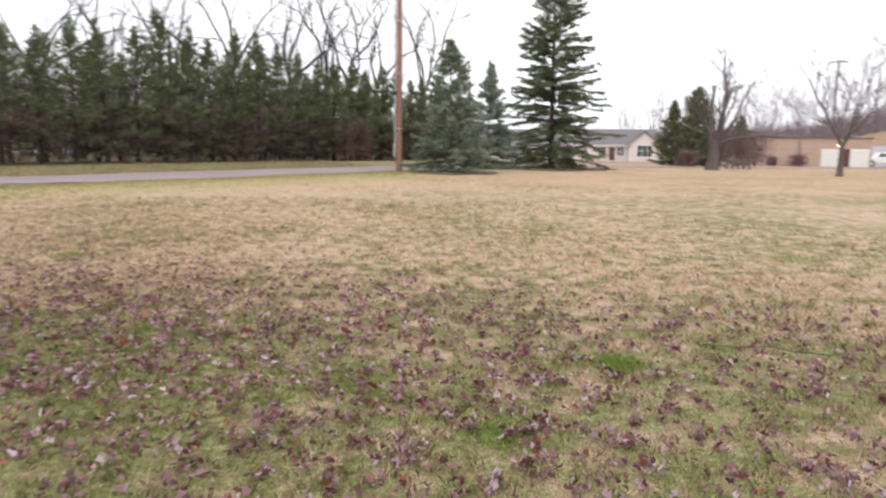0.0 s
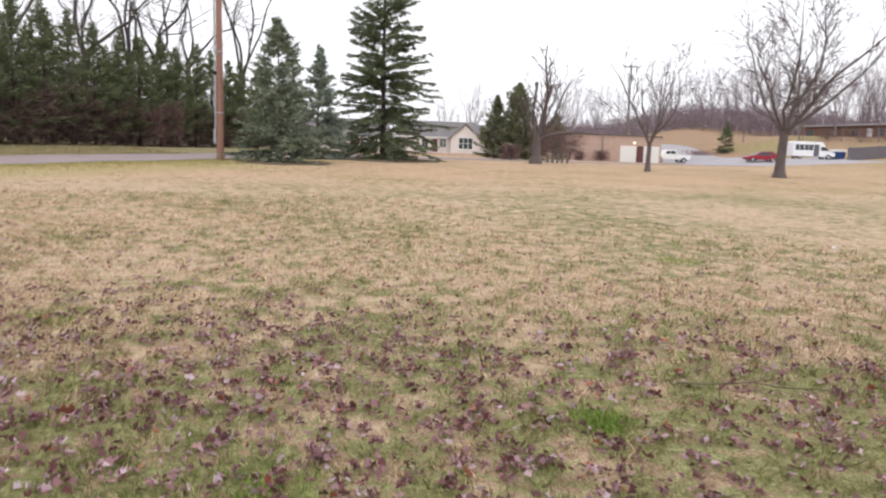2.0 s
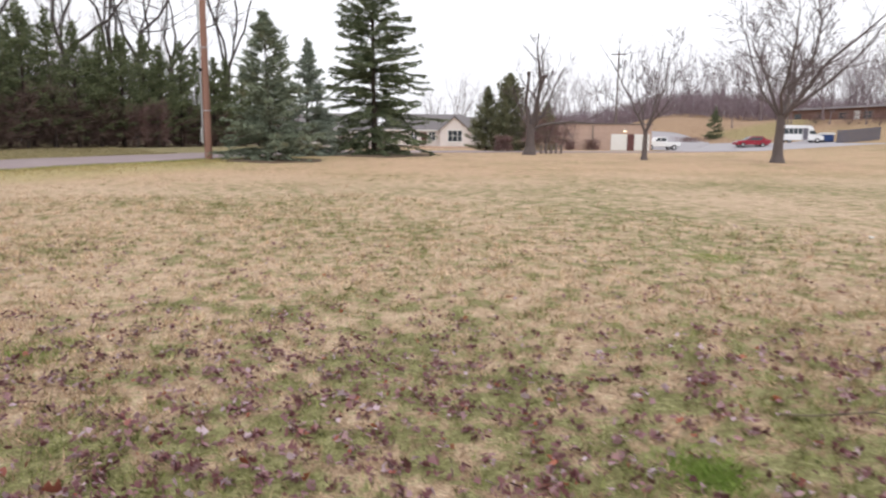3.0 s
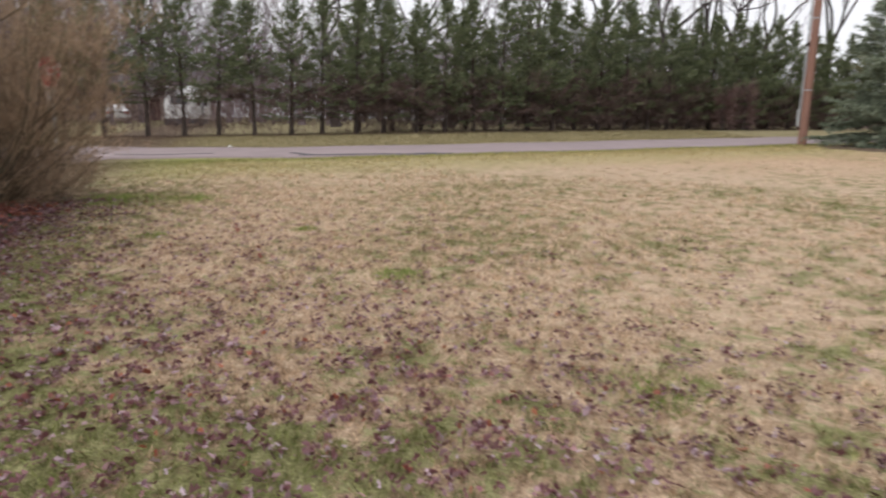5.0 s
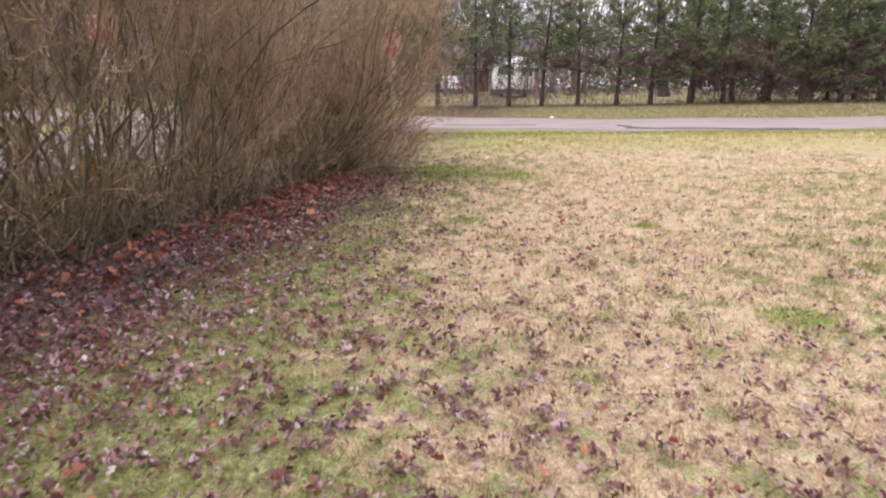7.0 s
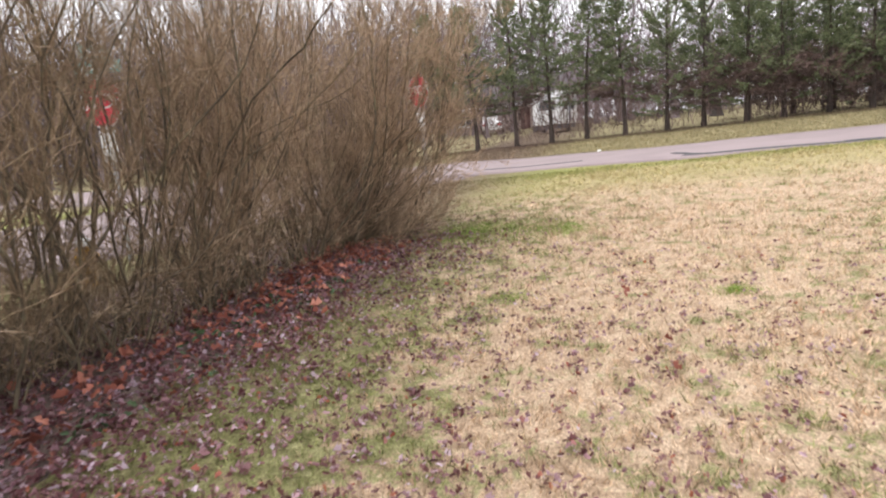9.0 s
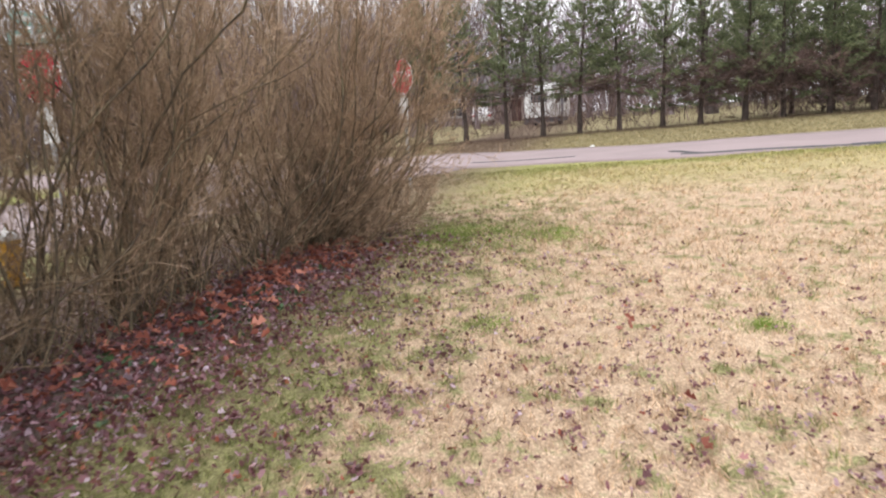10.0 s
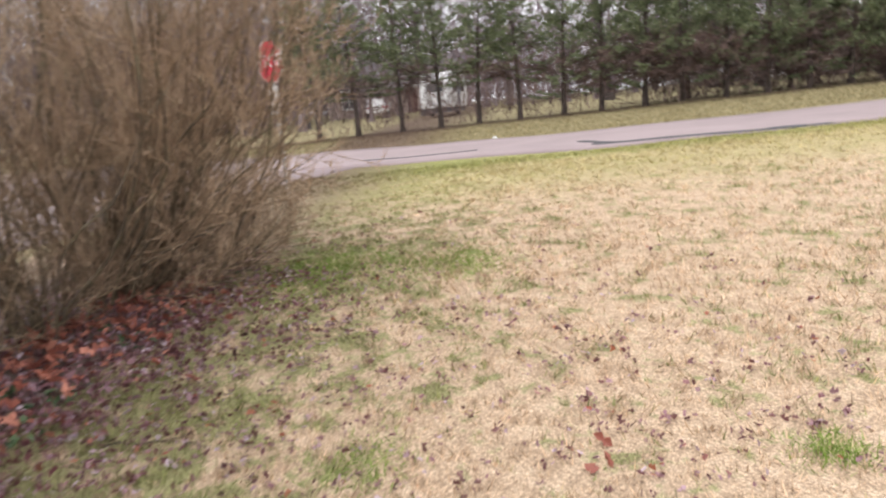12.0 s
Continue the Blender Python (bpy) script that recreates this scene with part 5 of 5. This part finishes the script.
stop_sign(-18.6, 13.75, 9, 2.87, False)
stop_sign(-16.3, 6.75, 45, 2.98, True)


# ---- fire hydrant behind the hedge ----
def fire_hydrant(x, y, turn):
    root = thing("fire_hydrant", pose(x, y, z_at(x, y) - 0.02, rz=turn), "yellow fire hydrant with a silver-white top behind the hedge", "fire hydrant")
    part("flange", cyl_bm(0.15, 0.05, "z", (0, 0, 0.08), 20, bevel=0.01), M_HYDRANT, root)
    part("barrel", cyl_bm(0.105, 0.5, "z", (0, 0, 0.33), 20, 0.098, 0.01), M_HYDRANT, root)
    part("collar", cyl_bm(0.14, 0.045, "z", (0, 0, 0.58), 20, bevel=0.01), M_HYDRANT, root)
    bm = bmesh.new()
    bmesh.ops.create_uvsphere(bm, u_segments=20, v_segments=12, radius=0.125)
    bmesh.ops.delete(bm, geom=[v for v in bm.verts if v.co.z < -0.01], context="VERTS")
    bmesh.ops.translate(bm, vec=(0, 0, 0.61), verts=bm.verts)
    bonnet = part("bonnet", bm, M_WHITE, root, "silver-white domed top")
    part("operating_nut", cyl_bm(0.028, 0.06, "z", (0, 0, 0.755), 5), M_WHITE, bonnet)
    for axis, at in (("x", (0.12, 0, 0.46)), ("x", (-0.12, 0, 0.46)), ("y", (0, -0.13, 0.42))):
        r = 0.075 if axis == "y" else 0.052
        part("nozzle_cap", cyl_bm(r, 0.09, axis, at, 14, bevel=0.012), M_HYDRANT, root)
    for k in range(6):
        part("bolt", cyl_bm(0.014, 0.03, "z", (0.125 * math.cos(k * 1.047), 0.125 * math.sin(k * 1.047), 0.615), 6), M_STEEL, root)


M_HYDRANT = plain("yellow_hydrant_paint", (0.60, 0.33, 0.035), 0.5, 0.15, 6, 50, relief=0.1, depth=0.004)
fire_hydrant(-14.6, 6.1, 60)


# ---- houses ----
def window_of(parent, x, z, w, h, y, panes=1, material=None, frame_mat=None):
    """A window in a wall that faces -y: frame, sill, panes, mullions."""
    root = part("window", box_bm((x - w / 2 - 0.09, y - 0.05, z - 0.09), (x + w / 2 + 0.09, y + 0.05, z + h + 0.09), 0.01), frame_mat or M_WHITE, parent, "painted window frame")
    part("sill", box_bm((x - w / 2 - 0.16, y - 0.13, z - 0.15), (x + w / 2 + 0.16, y + 0.02, z - 0.09)), frame_mat or M_WHITE, root)
    pw = w / panes
    for i in range(panes):
        for k in (0, 1):
            part("pane", box_bm((x - w / 2 + i * pw + 0.05, y - 0.062, z + k * h / 2 + 0.03), (x - w / 2 + (i + 1) * pw - 0.05, y - 0.052, z + (k + 1) * h / 2 - 0.03)), material or M_GLASS, root)


def gable_block(parent, w, d, eave, ridge, along_x, over=0.35, wall=None, roof=None):
    """Walls and pitched roof of one block, its front at y = 0, middle at x = 0."""
    wall, roof = wall or M_SIDING, roof or M_ROOF
    if along_x:
        bm = prism_bm([(0, 0), (d, 0), (d, eave), (d / 2, ridge - 0.12), (0, eave)], w)
        bmesh.ops.rotate(bm, cent=(0, 0, 0), matrix=Matrix.Rotation(math.pi / 2, 3, "Z"), verts=bm.verts)
        part("wall", bm, wall, parent)
        slope = (ridge - eave) / (d / 2)
        for s in (-1, 1):
            ym, ye = d / 2, (-over if s < 0 else d + over)
            bm = bmesh.new()
            ze = eave - slope * over
            vs = [(-w / 2 - over, ye, ze), (w / 2 + over, ye, ze), (w / 2 + over, ym, ridge), (-w / 2 - over, ym, ridge)]
            lower = [bm.verts.new(v) for v in vs]
            upper = [bm.verts.new((v[0], v[1], v[2] + 0.16)) for v in vs]
            bm.faces.new(lower), bm.faces.new(upper[::-1])
            for i in range(4):
                bm.faces.new((lower[i], lower[(i + 1) % 4], upper[(i + 1) % 4], upper[i]))
            bmesh.ops.recalc_face_normals(bm, faces=bm.faces[:])
            part("roof", bm, roof, parent)
        part("fascia", box_bm((-w / 2 - over, -over - 0.04, eave - slope * over - 0.06), (w / 2 + over, -over - 0.01, eave - slope * over + 0.14)), M_WHITE, parent)
    else:
        bm = prism_bm([(-w / 2, 0), (w / 2, 0), (w / 2, eave), (0, ridge - 0.12), (-w / 2, eave)], d)
        bmesh.ops.translate(bm, vec=(0, d / 2, 0), verts=bm.verts)
        part("wall", bm, wall, parent)
        slope = (ridge - eave) / (w / 2)
        for s in (-1, 1):
            xe = s * (w / 2 + over)
            ze = eave - slope * over
            bm = bmesh.new()
            vs = [(xe, -over, ze), (0, -over, ridge), (0, d, ridge), (xe, d, ze)]
            lower = [bm.verts.new(v) for v in vs]
            upper = [bm.verts.new((v[0], v[1], v[2] + 0.16)) for v in vs]
            bm.faces.new(lower), bm.faces.new(upper[::-1])
            for i in range(4):
                bm.faces.new((lower[i], lower[(i + 1) % 4], upper[(i + 1) % 4], upper[i]))
            bmesh.ops.recalc_face_normals(bm, faces=bm.faces[:])
            part("roof", bm, roof, parent)


def shift(ob_list, m):
    for ob in ob_list:
        ob.matrix_basis = m @ ob.matrix_basis


def block_at(root, m, *args, **kw):
    before = set(root.children)
    gable_block(root, *args, **kw)
    shift([o for o in root.children if o not in before], m)


def cream_house(x, y, turn):
    root = thing("house", pose(x, y, z_at(x, y) + 0.35, rz=turn) @ Matrix.Scale(0.88, 4), "cream-sided house with grey gabled roofs and white windows", "house")
    block_at(root, pose(-4.5, 1.8, 0), 13.0, 8.0, 2.7, 5.2, True)
    block_at(root, pose(0, 0, 0), 4.6, 6.0, 2.75, 4.75, False)
    block_at(root, pose(5.6, 5.5, 0), 7.0, 8.0, 2.6, 5.0, True)
    window_of(root, 0.1, 0.75, 2.3, 1.8, 0, 3)
    window_of(root, -3.6, 0.9, 1.1, 1.4, 1.8, 2)
    window_of(root, -6.6, 0.9, 1.1, 1.4, 1.8, 2)
    window_of(root, 4.4, 0.9, 1.6, 1.3, 5.5, 2)
    part("front_door", box_bm((-5.4, 1.72, 0.15), (-4.5, 1.79, 2.2), 0.01), M_MAROON, root)


cream_house(28.3, 94.4, -14)


def plain_house(x, y, turn, label, wall):
    root = thing("house", pose(x, y, z_at(x, y) - 0.2, rz=turn), label, "house")
    block_at(root, pose(0, 0, 0), 13.0, 8.0, 2.7, 5.2, True, wall=wall)
    for wx in (-4.5, -1.5, 3.8):
        window_of(root, wx, 1.0, 1.2, 1.2, 0, 2)
    part("front_door", box_bm((0.8, -0.07, 0.15), (1.7, 0.02, 2.2), 0.01), M_MAROON, root)


M_PINKISH = plain("pale_pink_brick", (0.5, 0.40, 0.37), 0.8, 0.12, 2, 25)
plain_house(12.0, 103.0, -8, "cream-sided neighbouring house under a grey roof", M_SIDING)
plain_house(-56.5, 44.2, 48, "pale pinkish house half hidden behind the pines", M_PINKISH)


# ---- flat-roofed garage building ----
def garage_building():
    a, b = Vector((40.9, 84.5, 0)), Vector((51.95, 81.1, 0))
    w = (b - a).length
    turn = math.degrees(math.atan2(b.y - a.y, b.x - a.x))
    root = thing("garage_building", pose(a.x, a.y, z_at(46, 83) - 0.1, rz=turn), "low tan brick building with a flat roof and white garage doors", "building")
    part("wall", box_bm((0, 0, 0), (w, 9.0, 3.55)), M_TAN, root)
    part("coping", box_bm((-0.12, -0.12, 3.55), (w + 0.12, 9.12, 3.72), 0.02), M_GREYWOOD, root, "grey coping along the flat roof")
    for x0, x1 in ((6.1, 8.25), (9.25, 11.3)):
        door = part("garage_door", box_bm((x0, -0.06, 0.12), (x1, 0.02, 2.3), 0.01), M_WHITE, root, "white panelled garage door")
        for k in range(4):
            part("panel", box_bm((x0 + 0.08, -0.09, 0.2 + k * 0.52), (x1 - 0.08, -0.06, 0.62 + k * 0.52), 0.01), M_WHITE, door)
    part("door", box_bm((8.3, -0.05, 0.12), (9.2, 0.02, 2.3), 0.01), M_MAROON, root, "dark maroon door")
    part("downpipe", box_bm((3.55, -0.12, 0), (3.68, -0.02, 3.5), 0.01), M_GREYWOOD, root)
    lamp = part("wall_lamp", box_bm((7.75, -0.2, 2.75), (8.05, 0.0, 2.95), 0.02), M_STEEL, root)
    part("bulb", cyl_bm(0.16, 0.14, "z", (7.9, -0.18, 2.7), 12, 0.1), M_BULB, lamp, "glowing warm lamp")


garage_building()


def brick_ranch():
    a, b = Vector((101.2, 109.6, 0)), Vector((104.6, 82.0, 0))
    w = (b - a).length
    turn = math.degrees(math.atan2(b.y - a.y, b.x - a.x))
    root = thing("school_building", pose(a.x, a.y, 6.6, rz=turn), "long low brown brick building with a pale flat roof edge", "building")
    part("wall", box_bm((0, 0, -1.2), (w, 9.0, 2.6)), M_BRICK, root)
    part("roof", box_bm((-0.7, -0.9, 2.6), (w + 0.7, 9.7, 2.9), 0.02), M_LOT, root, "pale flat roof edge")
    for x in np.arange(2.4, w - 1, 4.6):
        window_of(root, x, 0.8, 1.5, 1.1, 0, 2, None, M_GREYWOOD)
    part("door", box_bm((w * 0.5 - 0.2, -0.06, 0), (w * 0.5 + 0.8, 0.02, 2.1), 0.01), M_WHITE, root)
    part("chimney", box_bm((w - 3.4, 2, 2.9), (w - 1.2, 4.4, 4.6), 0.02), M_BRICK, root, "broad brick chimney")


brick_ranch()

# ---- parking lot and drive ----
def sheet(name, corners, material, label, lift=0.05):
    """A paved sheet over the ground, cut into cells that follow it."""
    c = [np.array(p, float) for p in corners]
    n = 28
    u, v = np.meshgrid(np.linspace(0, 1, n), np.linspace(0, 1, n), indexing="ij")
    u, v = u[..., None], v[..., None]
    xy = (1 - u) * (1 - v) * c[0] + u * (1 - v) * c[1] + u * v * c[2] + (1 - u) * v * c[3]
    z = land(xy[..., 0], xy[..., 1]) + lift
    z[0], z[-1], z[:, 0], z[:, -1] = z[0] - 0.3, z[-1] - 0.3, z[:, 0] - 0.3, z[:, -1] - 0.3
    i, j = np.meshgrid(np.arange(n - 1), np.arange(n - 1), indexing="ij")
    q = (i * n + j).ravel()
    return tagged(link(name, mesh_from(name, np.dstack([xy, z]), np.stack([q, q + n, q + n + 1, q + 1], 1), np.full(len(q), 4), True), material), label, "pavement", kind="structure")


sheet("pavement", [(54.5, 75.5), (88, 73), (92, 93), (60, 100)], M_LOT, "pale grey asphalt parking lot", 0.06)
strip("drive", [(64, 92), (70, 98), (76, 107), (79, 118), (76, 132)], 3.6, 0.09, M_LOT, "pale asphalt drive climbing the far slope", "driveway", 0.02)


# ---- vehicles ----
def wheels(root, spots, r, width):
    for x, y in spots:
        tyre = part("wheel", cyl_bm(r, width, "y", (x, y, r), 20, bevel=0.03), M_RUBBER, root, "black tyre")
        part("rim", cyl_bm(r * 0.6, width + 0.02, "y", (x, y, r), 14, bevel=0.02), M_CHROME, tyre)


def pickup(x, y, turn):
    root = thing("pickup_truck", pose(x, y, z_at(x, y) + 0.06, rz=turn), "white pickup truck parked on the lot", "truck")
    part("body", prism_bm([(-2.75, 0.55), (2.75, 0.5), (2.8, 0.95), (2.65, 1.12), (1.25, 1.2), (-2.75, 1.2)], 1.9, 0.05), M_CARWHITE, root)
    part("cab", prism_bm([(-0.75, 1.18), (1.35, 1.18), (0.75, 1.86), (-0.55, 1.88)], 1.7, 0.06), M_CARWHITE, root)
    part("bed_well", box_bm((-2.62, -0.78, 1.1), (-0.85, 0.78, 1.215)), M_RUBBER, root, "dark open cargo bed")
    for s in (-1, 1):
        part("side_window", prism_bm([(-0.55, 1.28), (0.25, 1.28), (0.2, 1.74), (-0.45, 1.76)], 0.02), M_GLASS, root).location = (0, s * 0.85, 0)
        part("door_window", prism_bm([(0.32, 1.28), (1.08, 1.28), (0.72, 1.72), (0.3, 1.74)], 0.02), M_GLASS, root).location = (0, s * 0.85, 0)
        part("headlight", box_bm((2.72, s * 0.72 - 0.17, 0.82), (2.83, s * 0.72 + 0.17, 1.0), 0.01), M_CHROME, root)
    part("bumper", box_bm((2.74, -0.95, 0.45), (2.92, 0.95, 0.66), 0.03), M_CHROME, root)
    part("rear_bumper", box_bm((-2.92, -0.9, 0.5), (-2.74, 0.9, 0.68), 0.03), M_CHROME, root)
    wheels(root, [(sx, sy) for sx in (-1.75, 1.8) for sy in (-0.86, 0.86)], 0.4, 0.26)


def sedan(x, y, turn, label, paint=None):
    root = thing("car", pose(x, y, z_at(x, y) + 0.06, rz=turn), label, "car")
    part("body", prism_bm([(-2.25, 0.35), (2.25, 0.32), (2.3, 0.62), (2.1, 0.8), (1.0, 0.93), (-1.5, 0.98), (-2.25, 0.9)], 1.75, 0.07), paint or M_CARRED, root)
    part("cabin", prism_bm([(-1.75, 0.93), (1.1, 0.9), (0.35, 1.4), (-1.05, 1.42)], 1.5, 0.07), paint or M_CARRED, root)
    for s in (-1, 1):
        part("side_window", prism_bm([(-1.35, 0.98), (0.8, 0.97), (0.3, 1.33), (-1.0, 1.35)], 0.02), M_GLASS, root).location = (0, s * 0.75, 0)
        part("headlight", box_bm((2.1, s * 0.6 - 0.2, 0.6), (2.31, s * 0.6 + 0.2, 0.72), 0.02), M_CHROME, root)
        part("tail_light", box_bm((-2.3, s * 0.6 - 0.2, 0.68), (-2.2, s * 0.6 + 0.2, 0.82), 0.01), M_RED, root)
    bm = prism_bm([(1.02, 0.95), (1.06, 0.97), (0.42, 1.38), (0.38, 1.37)], 1.35)
    part("windscreen", bm, M_GLASS, root)
    wheels(root, [(sx, sy) for sx in (-1.4, 1.4) for sy in (-0.8, 0.8)], 0.32, 0.2)


def shuttle_bus(x, y, turn):
    root = thing("shuttle_bus", pose(x, y, z_at(x, y) + 0.06, rz=turn), "white shuttle bus with dark windows parked by the slope", "bus")
    part("body", prism_bm([(-3.3, 0.45), (1.7, 0.45), (1.7, 2.1), (1.25, 2.75), (-3.1, 2.8), (-3.3, 2.6)], 2.2, 0.08), M_CARWHITE, root)
    part("hood", prism_bm([(1.6, 0.45), (3.4, 0.45), (3.45, 0.95), (3.2, 1.2), (2.3, 1.35), (1.6, 1.95)], 1.95, 0.07), M_CARWHITE, root)
    for s in (-1, 1):
        for k, x0 in enumerate((-3.0, -2.28, -1.56, -0.84)):
            part("side_window", box_bm((x0, s * 1.1 - 0.012, 1.4), (x0 + 0.64, s * 1.1 + 0.012, 2.3), 0.01), M_GLASS, root)
        part("cab_window", prism_bm([(1.0, 1.4), (2.15, 1.4), (1.75, 1.95), (1.0, 2.0)], 0.02), M_GLASS, root).location = (0, s * 1.1, 0)
    part("entry_door", box_bm((-0.1, -1.13, 0.5), (0.75, -1.09, 2.35), 0.01), M_FENCE, root, "grey glazed entry door")
    part("windscreen", prism_bm([(2.28, 1.4), (2.34, 1.42), (1.74, 2.05), (1.68, 2.03)], 1.8), M_GLASS, root)
    part("bumper", box_bm((3.36, -0.98, 0.4), (3.56, 0.98, 0.62), 0.03), M_RUBBER, root)
    wheels(root, [(sx, sy) for sx in (-2.1, 2.35) for sy in (-0.95, 0.95)], 0.4, 0.26)


pickup(57.5, 87.2, 170)
sedan(69.7, 82.9, 162, "red low car parked on the lot")
sedan(71.9, 84.9, 160, "red car parked beside another red car")
sedan(-51.2, 38.2, 146, "white car parked beside the camper behind the pines", M_CARWHITE)
shuttle_bus(85.2, 89.8, -17)


def dumpster(x, y, turn):
    root = thing("dumpster", pose(x, y, z_at(x, y) + 0.02, rz=turn), "blue metal dumpster with a pale lid", "dumpster")
    part("bin", prism_bm([(-0.85, 0.1), (0.85, 0.1), (0.92, 1.15), (-0.92, 1.15)], 1.3, 0.03), M_BLUEBIN, root)
    part("lid", box_bm((-0.96, -0.72, 1.15), (0.96, 0.72, 1.5), 0.05), M_WHITE, root, "pale grey lid")


dumpster(89.3, 88.5, -17)


def screen_fence():
    a, b = np.array([88.9, 86.2]), np.array([93.6, 82.6])
    root = thing("screen_fence", pose(a[0], a[1], 0), "grey board screen fence running up the slope", "fence")
    n = 16
    for i in range(n):
        p, q = a + (b - a) * i / n - a, a + (b - a) * (i + 0.92) / n - a
        z = z_at(*(p + a))
        bm = box_bm((0, -0.03, 0), (float(np.linalg.norm(q - p)), 0.03, 2.1), 0.01)
        ob = part("board", bm, M_FENCE, root)
        ob.matrix_basis = pose(p[0], p[1], z - 0.1, rz=math.degrees(math.atan2(*(b - a)[::-1])))


screen_fence()


def trailer(x, y, turn):
    root = thing("camper_trailer", pose(x, y, z_at(x, y) + 0.02, rz=turn) @ Matrix.Scale(0.92, 4), "white camper trailer parked behind the pines", "trailer")
    part("body", prism_bm([(-2.0, 0.55), (1.8, 0.55), (2.1, 1.1), (1.95, 2.75), (-1.8, 2.8), (-2.0, 2.5)], 2.1, 0.08), M_CARWHITE, root)
    for x0 in (-1.5, 0.3):
        for s in (-1, 1):
            part("window", box_bm((x0, s * 1.05 - 0.015, 1.5), (x0 + 0.9, s * 1.05 + 0.015, 2.1), 0.01), M_GLASS, root)
    part("door", box_bm((-0.4, -1.07, 0.65), (0.15, -1.04, 2.4), 0.01), M_FENCE, root)
    for x0 in (-2.02, 2.0):
        part("end_window", box_bm((x0, -0.55, 1.55), (x0 + 0.05, 0.55, 2.1), 0.01), M_GLASS, root)
    part("skirt", box_bm((-1.8, -0.95, 0.25), (1.7, 0.95, 0.56), 0.02), M_FENCE, root)
    wheels(root, [(0, -0.9), (0, 0.9)], 0.34, 0.2)
    part("hitch", box_bm((2.0, -0.06, 0.5), (3.0, 0.06, 0.6), 0.01), M_STEEL, root)


trailer(-38.7, 34.7, 124)


# ---- low posts beside the pollarded tree ----
for k in range(5):
    x, y = 20.5 + 0.36 * k, 48.2 - 0.1 * k
    root = thing("post", pose(x, y, z_at(x, y) - 0.05), "short dark wooden post on the lawn", "post", "row of short posts")
    part("shaft", box_bm((-0.07, -0.07, 0), (0.07, 0.07, 0.72 + 0.08 * (k % 2)), 0.012), M_GREYWOOD, root)
